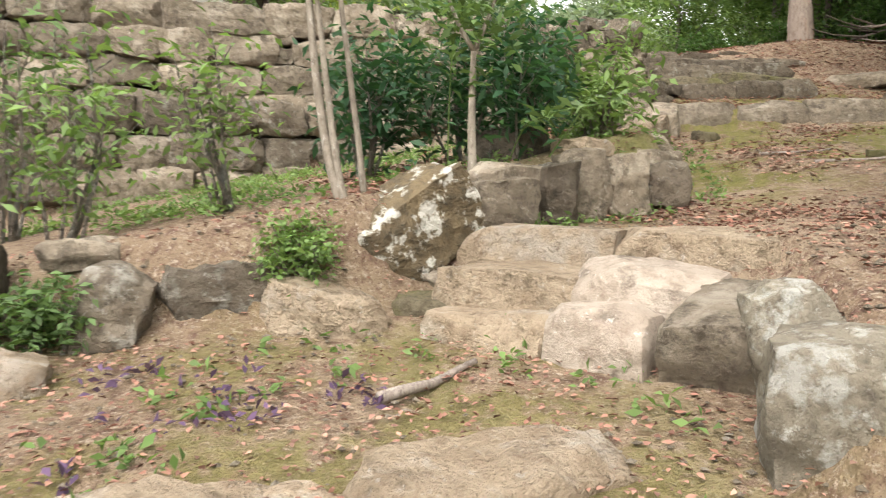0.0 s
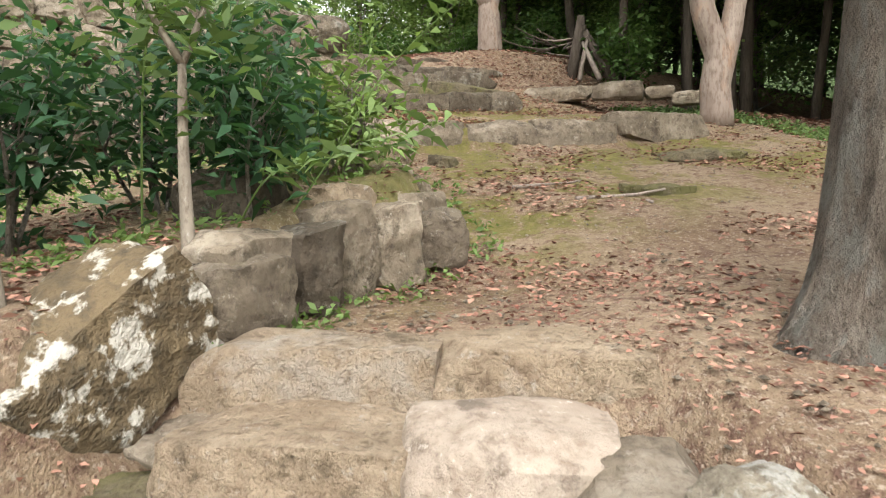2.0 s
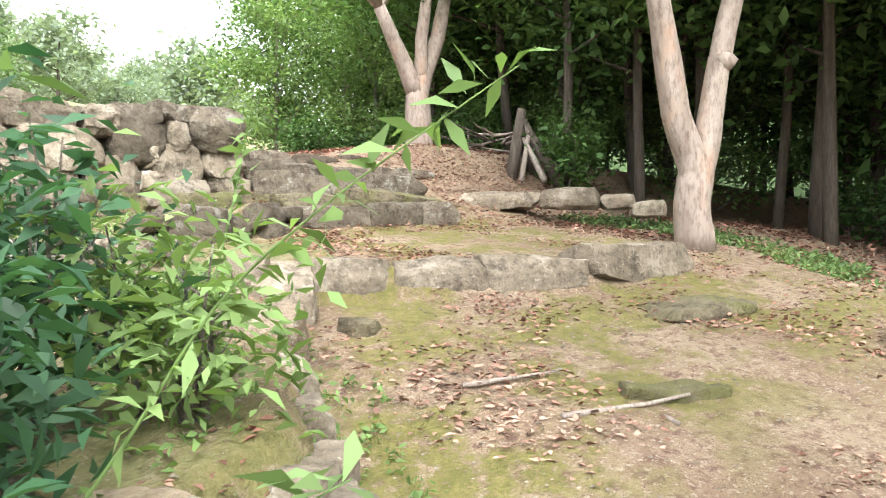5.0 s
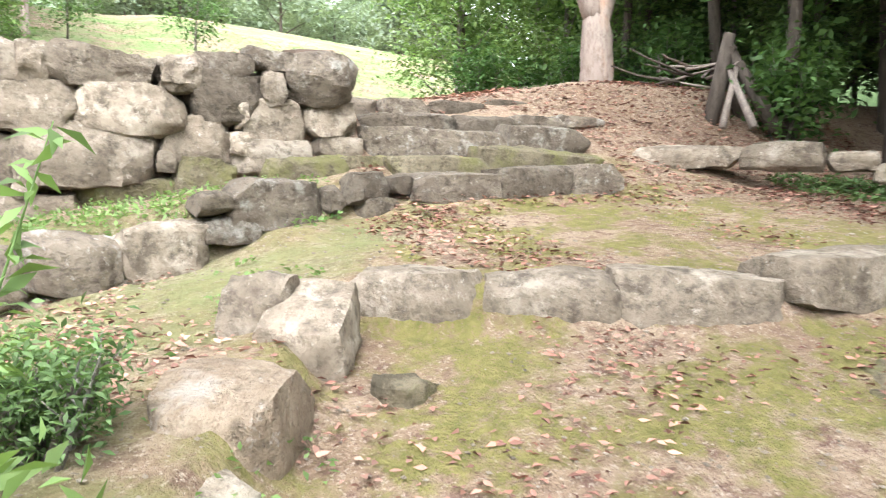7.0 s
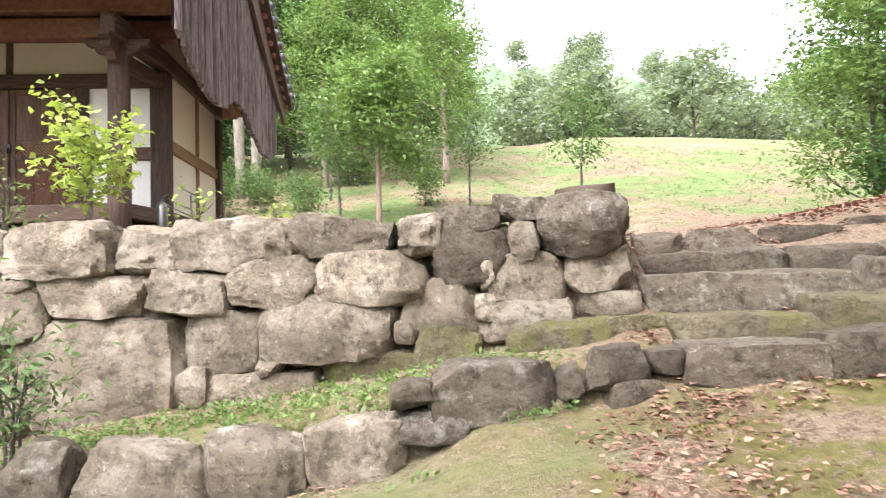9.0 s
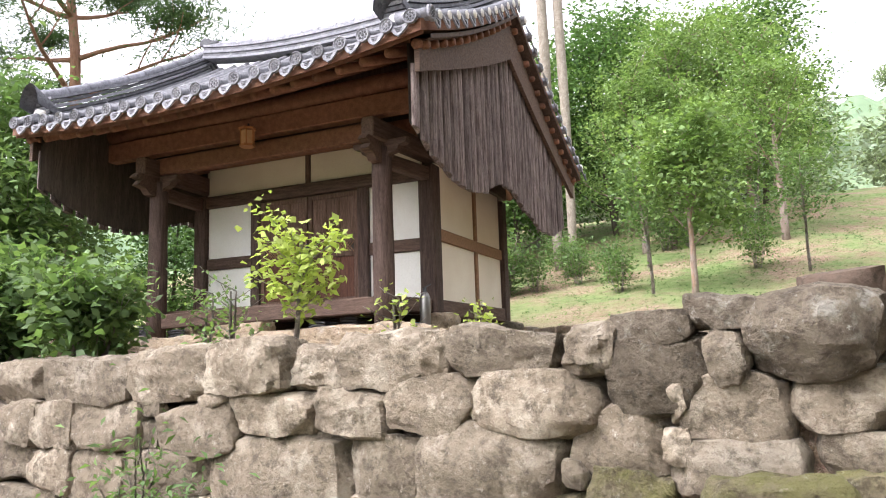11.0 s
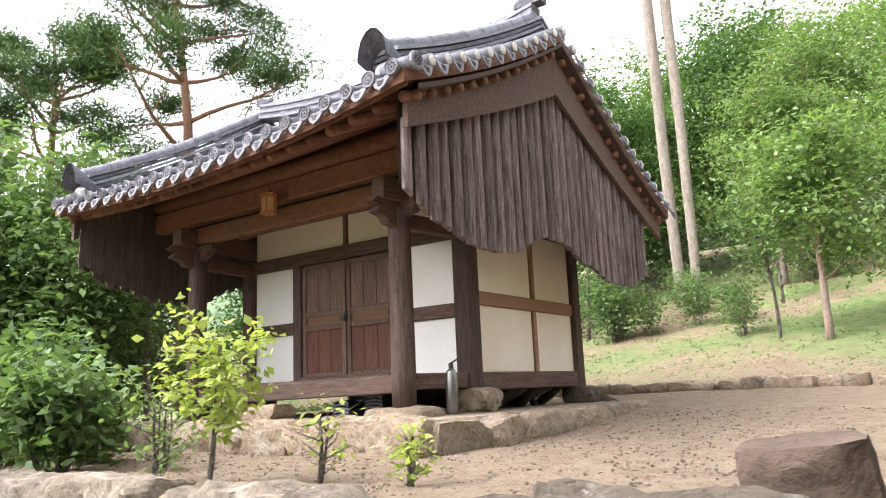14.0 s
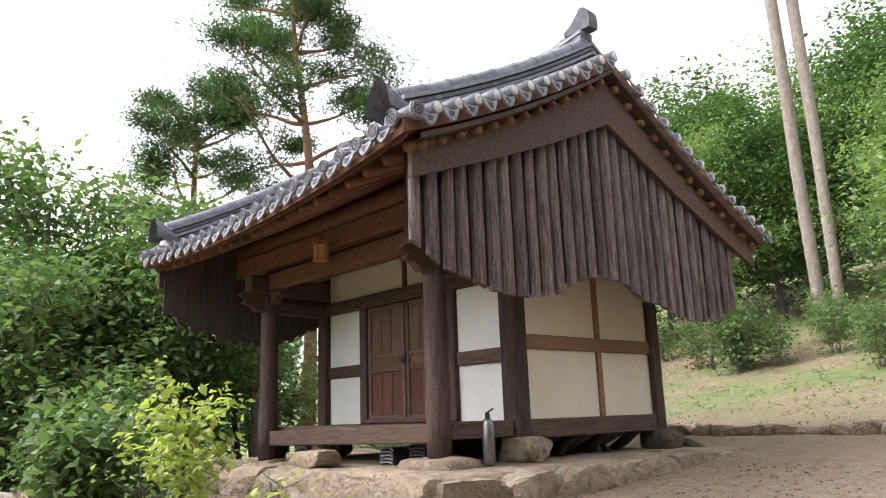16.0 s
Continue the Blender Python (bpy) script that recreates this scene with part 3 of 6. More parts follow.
left = []
for zc, hh in ((3.76, 0.36), (3.4, 0.36), (3.04, 0.36), (2.68, 0.38), (2.3, 0.4), (1.95, 0.4)):
    s = -0.45 if zc > 2.5 else 0.75 if zc > 2.2 else 1.2
    while s > -7:
        w = rng.uniform(0.45, 1.0)
        left.append((s - w / 2, zc + rng.uniform(-0.02, 0.02), w, hh))
        s -= w
stones_along(WALL, *W1, left, 0.5, STONE, 8, rough=0.11)
core(WALL, (-7, 9.8), (6.1, 10.18), (1.6, 2.9), (3.75, 3.85), 0.5, 0.26)

single("boulder", stone_mesh(0.60, 0.52, 0.42, 71, STONE_GREY, rounded=0.8, rough=0.13, cuts=9), None, pose(5.79, 10.36, 3.92, 0, 6, 4), "large rounded grey boulder capping the wall's end", "boulder")
single("rock", stone_mesh(0.44, 0.3, 0.28, 72, STONE_RED, rounded=0.05, rough=0.06, cuts=7), None, pose(5.90, 10.88, 4.13, 4, -6, 10), "reddish angular rock lying behind the wall's boulder", "rock")

LOW_WALL = thing("wall_low", Matrix(), "low dry stone wall of grey and mossy stones", "stone wall", kind="structure")
W2 = ((2.9, 8.80), (1, 0.17))
stones_along(LOW_WALL, *W2, [(-0.18, 2.53, 0.33, 0.34), (0.34, 2.53, 0.7, 0.35), (0.96, 2.55, 0.55, 0.35), (1.5, 2.6, 0.54, 0.40), (0.09, 2.18, 0.58, 0.39), (0.51, 2.33, 0.33, 0.2), (0.67, 2.22, 0.62, 0.28), (1.2, 2.3, 0.5, 0.25)], 0.42, [STONE_GREY, STONE], 11, rough=0.1)
stones_along(LOW_WALL, *W2, [(2.3, 2.9, 0.78, 0.38), (3.02, 3.02, 0.38, 0.28), (1.82, 2.92, 0.24, 0.15), (2.74, 2.93, 0.14, 0.2), (3.31, 3.05, 0.2, 0.14), (1.94, 2.74, 0.4, 0.2), (3.1, 2.86, 0.3, 0.16)], 0.4, [STONE_DARK, STONE_DARK, STONE_GREY], 12, rough=0.07, rounded=0.16, grow=0.97)
stones_along(LOW_WALL, (2.9, 9.6), (1, 0.12), [(2.75, 3.14, 0.7, 0.22), (3.25, 3.18, 0.5, 0.2)], 0.3, STONE_MOSS, 13)
more = []
for zc in (2.42, 2.06, 1.72):
    s = -0.37 if zc > 2.1 else -0.25
    while s > -6:
        w = rng.uniform(0.4, 0.75)
        more.append((s - w / 2, zc + 0.02 * s, w, 0.36))
        s -= w
stones_along(LOW_WALL, *W2, more, 0.42, [STONE_GREY, STONE], 14, rough=0.1)
core(LOW_WALL, (-3, 7.85), (4.6, 9.12), (1.2, 2.3), (2.3, 2.62), 0.3, 0.2)

KERB = thing("kerb_terrace", Matrix(), "row of long weathered tan kerb stones", "kerb", kind="structure")
S1 = ((5.05, 7.64), (1.75, -0.945))
stones_along(KERB, *S1, [(0.32, 2.47, 0.78, 0.28), (1.06, 2.46, 0.70, 0.30), (1.88, 2.46, 0.94, 0.33)], 0.45, STONE, 21, rounded=0.1, rough=0.08)
stones_along(KERB, (7.08, 6.52), (1.25, -0.1), [(0.66, 2.58, 1.34, 0.31)], 0.45, STONE, 26, rounded=0.1, rough=0.08)
stones_along(KERB, (4.70, 7.45), (0.62, 0.95), [(0.12, 2.45, 0.42, 0.36)], 0.4, STONE, 22, rounded=0.2)
single("boulder", stone_mesh(0.62, 0.5, 0.42, 23, STONE_WARM, rounded=0.3, rough=0.09, cuts=8), None, pose(4.27, 6.85, 2.16, 0, 0, 60), "tan boulder edging the terrace beside the shrubs", "boulder")
single("boulder", stone_mesh(0.4, 0.36, 0.34, 24, STONE, rounded=0.35, rough=0.09, cuts=7), None, pose(4.05, 6.35, 1.98, 0, 0, 40), "tan boulder edging the terrace beside the shrubs", "boulder")
single("boulder", stone_mesh(0.55, 0.42, 0.34, 25, STONE, rounded=0.3, rough=0.09, cuts=7), None, pose(4.76, 7.38, 2.36, 0, -18, 58), "dark leaning boulder edging the terrace", "boulder")

STEPS = thing("steps_upper", Matrix(), "flight of rough tan stone steps with mossy treads", "steps", kind="structure")
way = (1, -0.05)
for k, (o, rr) in enumerate((((6.2, 9.30), [(0.42, 2.99, 0.78, 0.31), (1.18, 3.05, 0.72, 0.31), (1.78, 3.11, 0.47, 0.26)]), ((6.2, 9.71), [(0.52, 3.19, 0.84, 0.22), (1.54, 3.25, 1.22, 0.27)]), ((6.2, 10.11), [(0.7, 3.43, 1.4, 0.27), (1.85, 3.50, 0.9, 0.28)]),
                             ((6.0, 10.58), [(0.47, 3.59, 0.53, 0.22), (1.02, 3.63, 0.54, 0.22), (1.61, 3.64, 0.60, 0.2), (2.21, 3.68, 0.58, 0.15), (2.8, 3.72, 0.6, 0.15)]), ((6.0, 11.1), [(0.47, 3.80, 0.36, 0.18), (0.98, 3.82, 0.52, 0.2), (1.57, 3.83, 0.6, 0.16), (2.2, 3.9, 0.6, 0.14)]))):
    # mossy, dark stone; the darker choice also stands in for the trees' shade
    stones_along(STEPS, o, way, rr, 0.5, STONE_MOSS if k == 1 else [STONE_GREY, STONE_DARK, STONE_GREY], 31 + k, rounded=0.09, rough=0.06, grow=1.02)
stones_along(STEPS, (9.05, 9.85), (0.95, -1.4), [(0.39, 3.36, 1.0, 0.24), (1.29, 3.36, 0.72, 0.27), (1.87, 3.32, 0.4, 0.18), (2.25, 3.22, 0.4, 0.18)], 0.42, STONE, 37, rounded=0.3, rough=0.07)

LOW_STEPS = thing("steps_lower", Matrix(), "three rough pale stone steps worn smooth", "steps", kind="structure")


def block(parent, x, y, z, w, d, h, yaw, material, seed, rounded=0.22, rough=0.07, tip=(0, 0), cuts=12):
    return part("stone", stone_mesh(w, d, h, seed, material, rounded=rounded, rough=rough, cuts=cuts), None, parent, at=pose(x, y, z, tip[0], tip[1], yaw))


block(LOW_STEPS, 1.86, 3.71, 0.85, 0.62, 0.56, 0.40, -47, STONE_WARM, 41, rounded=0.12, rough=0.05)
block(LOW_STEPS, 2.27, 3.30, 0.91, 0.46, 0.54, 0.42, -50, STONE_PINK, 42, rounded=0.12, rough=0.05)
block(LOW_STEPS, 2.57, 2.98, 0.95, 0.40, 0.52, 0.44, -42, STONE, 43, rounded=0.2, tip=(14, 0))
block(LOW_STEPS, 2.06, 3.92, 1.08, 0.84, 0.54, 0.32, -47, STONE_WARM, 44, rounded=0.08, rough=0.05)
block(LOW_STEPS, 2.50, 3.38, 1.12, 0.66, 0.52, 0.32, -42, STONE_PINK, 45, rounded=0.26, rough=0.06)
block(LOW_STEPS, 2.30, 4.28, 1.21, 0.92, 0.46, 0.42, -44, STONE_WARM, 46, rounded=0.07, rough=0.05)
block(LOW_STEPS, 2.93, 3.69, 1.22, 0.86, 0.46, 0.42, -44, STONE_WARM, 47, rounded=0.07, rough=0.05)

# stones that hold up the planting bed beside the lower steps
BED_EDGE = thing("wall_bed", Matrix(), "rough upright stones with lichen edging the bed", "stone wall", kind="structure")
for x, y, z, w, d, h, yaw, material, seed in ((2.3, 4.86, 1.66, 0.55, 0.3, 0.22, 25, STONE, 51), (2.15, 4.72, 1.5, 0.4, 0.35, 0.36, 20, STONE, 52), (2.55, 4.86, 1.58, 0.3, 0.3, 0.42, 15, STONE_GREY, 53), (2.86, 5.05, 1.66, 0.32, 0.32, 0.5, 10, STONE, 54),
                                              (3.2, 5.1, 1.66, 0.36, 0.3, 0.46, 0, STONE, 55), (3.55, 5.18, 1.68, 0.36, 0.34, 0.32, -10, STONE_GREY, 56), (3.62, 5.45, 1.86, 0.42, 0.3, 0.16, 30, STONE, 57), (2.95, 5.25, 1.93, 0.36, 0.34, 0.12, 20, STONE_WARM, 58), (2.5, 5.5, 1.9, 0.5, 0.4, 0.34, 40, STONE_DARK, 59)):
    block(BED_EDGE, x, y, z, w, d, h, yaw, material, seed, rounded=0.1, rough=0.10)
block(BED_EDGE, 3.86, 5.85, 1.92, 0.36, 0.3, 0.3, 70, STONE, 60)

LICHEN = mat("stone_lichen", [(0.10, 0.075, 0.045), (0.16, 0.12, 0.07), (0.06, 0.05, 0.035)], 0.95, 3.0, 14, 1.0, blotch=(0.43, 0.41, 0.36), blotch_at=(0.54, 0.60), blotch_scale=8.0, deep=0.05)
for x, y, z, w, d, h, rx, ry, yaw, material, seed, lab in (
        (1.56, 4.56, 1.38, 0.82, 0.46, 0.54, 0, -26, 24, LICHEN, 61, "dark mossy boulder blotched with white lichen"), (1.05, 4.06, 0.93, 0.62, 0.44, 0.38, 0, 12, -20, STONE_WARM, 62, "brown boulder half sunk in the bank"), (0.5, 4.2, 1.08, 0.55, 0.35, 0.34, 0, 0, 10, STONE_GREY, 63, "grey boulder in the earth bank"),
        (0.02, 4.02, 0.98, 0.3, 0.28, 0.44, 0, 14, 0, STONE_GREY, 64, "upright grey boulder in the earth bank"), (-0.15, 4.3, 1.28, 0.36, 0.3, 0.12, 0, 0, 0, STONE, 65, "flat slab resting on the earth bank"), (-0.38, 3.62, 0.72, 0.42, 0.36, 0.4, 0, 10, 20, STONE_WARM, 66, "tan boulder at the foot of the bank"),
        (-0.75, 4.05, 1.0, 0.55, 0.45, 0.6, 0, 0, 0, STONE_DARK, 67, "dark boulder in the earth bank"), (-1.4, 4.15, 1.0, 0.7, 0.5, 0.6, 0, 0, 0, STONE_GREY, 68, "grey boulder in the earth bank"), (-2.2, 4.2, 0.9, 0.8, 0.5, 0.6, 0, 0, 0, STONE, 69, "tan boulder in the earth bank"),
        (2.66, 2.66, 1.02, 0.30, 0.32, 0.48, 0, -8, -20, LICHEN_PALE, 73, "pale lichened boulder beside the lower steps"), (2.52, 2.10, 0.84, 0.66, 0.58, 0.66, 0, 0, -35, LICHEN_PALE, 74, "large pale boulder with lichen beside the lower steps"), (3.0, 1.85, 0.98, 0.7, 0.7, 0.5, 0, 8, 10, LICHEN_PALE, 75, "large pale boulder with lichen beside the lower steps"),
        (1.9, 4.35, 1.12, 0.36, 0.26, 0.06, 0, -8, 10, STONE, 76, "thin flat slab wedged by the steps"), (1.62, 4.12, 0.98, 0.34, 0.3, 0.16, 0, 0, -30, STONE_MOSS, 77, "small mossy stone wedged by the steps"), (1.75, 4.2, 1.12, 0.3, 0.2, 0.05, 6, 8, 30, STONE, 78, "thin flat slab wedged by the steps"),
        (1.42, 2.42, 0.72, 0.85, 0.4, 0.12, 0, 0, 8, STONE_WARM, 79, "flat pale stone sunk in the earth"), (0.5, 2.42, 0.66, 0.95, 0.38, 0.12, 0, 0, -6, STONE_WARM, 84, "flat pale stone sunk in the earth"), (5.7, 5.15, 1.92, 0.5, 0.18, 0.1, 0, 0, -35, STONE_MOSS, 80, "flat grey stone sunk in the moss"), (7.7, 4.4, 2.05, 0.6, 0.5, 0.35, 0, 0, 0, STONE_DARK, 81, "brown rock at the path's edge"),
        (5.05, 6.95, 2.16, 0.26, 0.22, 0.16, 0, 20, 30, STONE_MOSS, 82, "small mossy stone by the kerb"), (7.3, 5.85, 2.24, 1.0, 0.55, 0.12, 0, -3, -16, STONE_MOSS, 83, "broad flat mossy ledge below the kerb")):
    single("boulder" if w > 0.4 else "rock", stone_mesh(w, d, h, seed, material, rounded=0.34, rough=0.12, cuts=12), None, pose(x, y, z, rx, ry, yaw), lab, "boulder" if w > 0.4 else "rock")


# ---- the tiled pavilion ----
HOUSE_AT = pose(0.3, 15.42, 0, 0, 0, 8)
house = thing("pavilion", HOUSE_AT, "small timber pavilion with white plaster walls and grey tiled roof", "building")
UC, VC = -2.15, 0.95
U0, U1, V0, V1 = -5.5, 1.2, -2.75, 5.0
COL_V = -1.18
COL_U = (-0.17, -4.17)


def roof_z(u, v):
    """Height of the roof's upper face: a hollow slope whose eaves lift to the ends."""
    s = abs(v - VC) / 3.88
    lift = 0.22 * abs((u - UC) / 3.35) ** 2.2
    sag = (0.035 * (u - UC) - 0.06) * s
    return 9.42 - 2.08 * (1.22 * s - 0.22 * s * s) + sag + lift * (0.35 + 0.65 * s)


# platform of the house
base = part("platform_core", Shape().box((-2.15, 0.75, 4.0), (6.3, 6.2, 0.42), bevel=0.04), STONE_WARM, house, "beaten earth top of the stone platform")
rngh = random.Random(8)


def platform_row(a, b, z, h, seed):
    a, b = Vector(a), Vector(b)
    n = (b - a).length
    s, k = 0.0, 0
    yaw = math.atan2(b.y - a.y, b.x - a.x)
    while s < n - 0.1:
        w = min(rngh.uniform(0.55, 1.15), n - s)
        c = a + (b - a).normalized() * (s + w / 2)
        me = stone_mesh(w * 1.03, 0.45, h, seed + k, STONE_WARM, rounded=0.2, rough=0.09)
        part("platform_stone", me, None, house, at=Matrix.Translation((c.x, c.y, z)) @ Matrix.Rotation(yaw, 4, 'Z'))
        s += w
        k += 1


platform_row((-5.45, -2.35, 0), (1.15, -2.35, 0), 4.03, 0.44, 300)
platform_row((1.0, -2.4, 0), (1.0, 4.0, 0), 4.0, 0.38, 320)
platform_row((-5.4, -2.2, 0), (-5.4, 4.0, 0), 4.0, 0.4, 340)

COLS = ((COL_U[0], COL_V, 0.145, 4.30), (COL_U[1], COL_V, 0.145, 4.2), (0, 0, 0.13, 4.45), (-4.3, 0, 0.12, 4.5), (0, 3.15, 0.12, 4.45), (-4.3, 3.15, 0.12, 4.45))
for k, (u, v, r, z0) in enumerate(COLS):
    z1 = 6.75
    sh = Shape()
    if k < 2:
        sh.tube([(u, v, z0 + (z1 - z0) * i / 6) for i in range(7)], [r * (1.0 + 0.04 * math.sin(i)) for i in range(7)], 14, wob=0.05)
    else:
        sh.box((u, v, (z0 + z1) / 2), (2 * r, 2 * r, z1 - z0), bevel=0.02)
    part("column", sh, TIMBER, house, smooth=k < 2)
    if k in (0, 1):
        me = stone_mesh(0.78, 0.6, 0.17, 360 + k, STONE_WARM, rounded=0.2, rough=0.06)
        part("column_base", me, None, house, at=pose(u, v, z0 - 0.06, 0, 0, 7))
    else:
        me = stone_mesh(0.55, 0.42, 0.32, 360 + k, STONE_WARM if k != 4 else STONE_DARK, rounded=0.25, rough=0.1)
        part("column_base", me, None, house, at=pose(u + 0.08, v, z0 - 0.11, 0, 0, 5))


def beam(name, a, b, w, h, material=TIMBER_H, label="", parent=None, bevel=0.015):
    """A timber from a to b."""
    a, b = Vector(a), Vector(b)
    d = b - a
    m = d.to_track_quat('X', 'Z').to_matrix().to_4x4()
    return part(name, Shape().box((0, 0, 0), (d.length, w, h), bevel=bevel), material, parent or house, label, at=Matrix.Translation((a + b) / 2) @ m)


# floor beams and sills
beam("floor_beam", (COL_U[1] + 0.13, COL_V + 0.02, 4.55), (COL_U[0] - 0.13, COL_V + 0.02, 4.60), 0.14, 0.22)
beam("floor_beam", (COL_U[0], COL_V + 0.14, 4.62), (0, -0.13, 4.62), 0.14, 0.2)
beam("floor_beam", (COL_U[1], COL_V + 0.14, 4.6), (-4.3, -0.12, 4.62), 0.14, 0.2)
part("porch_floor", Shape().box((-2.15, COL_V / 2 + 0.05, 4.69), (4.14, -COL_V - 0.2, 0.05), bevel=0.005), TIMBER_H, house, "worn dark floor boards of the porch")
beam("sill_beam", (-4.18, 0, 4.62), (-0.13, 0, 4.62), 0.16, 0.2)
beam("sill_beam", (0.02, 0.13, 4.60), (0.02, 3.03, 4.60), 0.16, 0.24)
beam("sill_beam", (-4.3, 0.12, 4.6), (-4.3, 3.03, 4.6), 0.16, 0.22)
beam("sill_beam", (-4.18, 3.15, 4.6), (-0.12, 3.15, 4.6), 0.16, 0.22)
# lintels, top plates, eaves purlin
beam("lintel", (-4.18, -0.02, 6.63), (-0.13, -0.02, 6.63), 0.17, 0.2)
for v in (COL_V, 0, 3.15):
    beam("top_plate", (-5.2, v, 7.36), (0.9, v, 7.36), 0.2, 0.3, TIMBER_RED)
    if v == COL_V:
        beam("head_beam", (-4.2, v, 7.0), (-0.1, v, 7.0), 0.15, 0.26, TIMBER_RED)
        part("purlin", Shape().tube([(-5.25, v, 7.66), (-2, v, 7.64), (0.95, v, 7.69)], [0.14, 0.145, 0.14], 12), TIMBER_RED, house, smooth=True)
for u, wall_u in zip(COL_U, (0, -4.3)):
    beam("tie_beam", (u, COL_V - 0.4, 6.95), (wall_u, 0.1, 6.95), 0.2, 0.28)
    beam("tie_beam", (wall_u, 0.12, 6.95), (wall_u, 3.4, 6.95), 0.19, 0.27)
    beam("head_beam", (u, COL_V + 0.1, 6.6), (wall_u, -0.1, 6.6), 0.14, 0.2)
    # carved bracket block on the porch column
    for s in (-1, 1):
        out = [(0.0, 0.0), (0.42, 0.0), (0.40, -0.07), (0.3, -0.09), (0.27, -0.16), (0.16, -0.19), (0.12, -0.26), (0.0, -0.28)]
        part("bracket", Shape().prism([(s * a, c) for a, c in out], 0.13, Matrix.Translation((u, COL_V, 6.84))), TIMBER_H, house)
    out = [(0.1, 0.02), (-0.48, 0.02), (-0.55, -0.05), (-0.42, -0.08), (-0.5, -0.17), (-0.34, -0.2), (-0.26, -0.28), (0.1, -0.3)]
    part("bracket", Shape().prism(out, 0.13, Matrix.Translation((u, COL_V, 6.8)) @ Matrix.Rotation(radians(90), 4, 'Z')), TIMBER_H, house)

# plaster panels of the front wall, set between timbers
PW = 0.07


def panel_front(u0, u1, z0, z1, material=PLASTER):
    part("plaster_panel", Shape().box(((u0 + u1) / 2, 0.02, (z0 + z1) / 2), (u1 - u0, PW, z1 - z0), bevel=0.004), material, house)


def panel_side(v0, v1, z0, z1, u=0.0, material=PLASTER_CREAM):
    part("plaster_panel", Shape().box((u, (v0 + v1) / 2, (z0 + z1) / 2), (PW, v1 - v0, z1 - z0), bevel=0.004), material, house)


for u0, u1 in ((-4.18, -3.24), (-1.02, -0.13)):
    panel_front(u0, u1, 4.72, 5.46)
    panel_front(u0, u1, 5.65, 6.53)
    beam("rail", (u0, 0, 5.555), (u1, 0, 5.555), 0.13, 0.19)
panel_front(-4.18, -2.19, 6.73, 7.23, PLASTER_CREAM)
panel_front(-2.1, -0.13, 6.73, 7.23, PLASTER_CREAM)
beam("stub_post", (-2.145, 0, 6.73), (-2.145, 0, 7.23), 0.1, 0.09, TIMBER_H)
for u0 in (-3.15, -1.11):
    part("door_jamb", Shape().box((u0, -0.01, 5.625), (0.18, 0.17, 1.81), bevel=0.012), TIMBER, house)
# side wall
for v0, v1 in ((0.13, 1.69), (1.79, 3.03)):
    panel_side(v0, v1, 4.72, 5.62)
    panel_side(v0, v1, 5.81, 6.9)
    panel_side(v0, v1, 4.72, 6.9, -4.3)
beam("rail", (0.02, 0.13, 5.715), (0.02, 3.03, 5.715), 0.12, 0.19, TIMBER_PALE)
part("mid_post", Shape().box((0.02, 1.74, 5.17), (0.11, 0.10, 0.9), bevel=0.01), TIMBER_PALE, house)
part("mid_post", Shape().box((0.02, 1.74, 6.35), (0.11, 0.10, 1.08), bevel=0.01), TIMBER_PALE, house)
part("plaster_panel", Shape().box((-2.15, 3.15, 5.8), (4.06, PW, 2.18)), PLASTER, house)
part("back_panel", Shape().box((0.0, 1.57, 7.55), (PW, 2.9, 1.2)), PLASTER_CREAM, house, "plaster gable under the roof")
part("back_panel", Shape().box((-4.3, 1.57, 7.55), (PW, 2.9, 1.2)), PLASTER_CREAM, house, "plaster gable under the roof")

# double door with boarded panels and a band of lattice
for k, u0 in enumerate((-3.06, -2.125)):
    leaf = part("door", Shape().box((0.4575, 0, 0.02), (0.915, 0.02, 1.70)), DOOR_WOOD, house, "closed brown plank door with a lattice band", at=pose(u0, -0.015, 5.62))
    for dx in (0.04, 0.875):
        part("stile", Shape().box((dx, -0.02, 0.02), (0.075, 0.045, 1.74), bevel=0.006), DOOR_WOOD, leaf)
    for z in (-0.815, -0.10, 0.12, 0.855):
        part("door_rail", Shape().box((0.4575, -0.02, z), (0.76, 0.043, 0.07 if abs(z) < 0.2 else 0.08), bevel=0.006), DOOR_WOOD, leaf)
    for q in range(3):
        part("board", Shape().box((0.205 + 0.2525 * q, -0.014, 0.49), (0.247, 0.018, 0.66), bevel=0.004), DOOR_WOOD, leaf)
        part("board", Shape().box((0.205 + 0.2525 * q, -0.014, -0.455), (0.247, 0.018, 0.63), bevel=0.004), DOOR_RED, leaf)
    lat = Shape()
    for q in range(-3, 18):
        for sgn in (-1, 1):
            x0 = 0.08 + q * 0.05
            x1 = x0 + sgn * 0.15
            if 0.08 <= min(x0, x1) and max(x0, x1) <= 0.84:
                c = ((x0 + x1) / 2, -0.028 - 0.004 * sgn, 0.01)
                lat.box(c, (0.212, 0.008, 0.012), Matrix.Rotation(-sgn * radians(45), 3, 'Y'))
    part("lattice", lat, TIMBER_PALE, leaf, "diagonal wooden lattice")
    part("lattice_back", Shape().box((0.4575, -0.016, 0.01), (0.76, 0.006, 0.16)), BARK_AND_GAP_DARK, leaf)
part("door_latch", Shape().box((-2.13, -0.075, 5.66), (0.07, 0.03, 0.14), bevel=0.01).tube([(-2.13, -0.09, 5.66), (-2.13, -0.12, 5.62), (-2.13, -0.09, 5.58)], [0.012] * 3, 6), DARK_METAL, house, "dark iron latch")
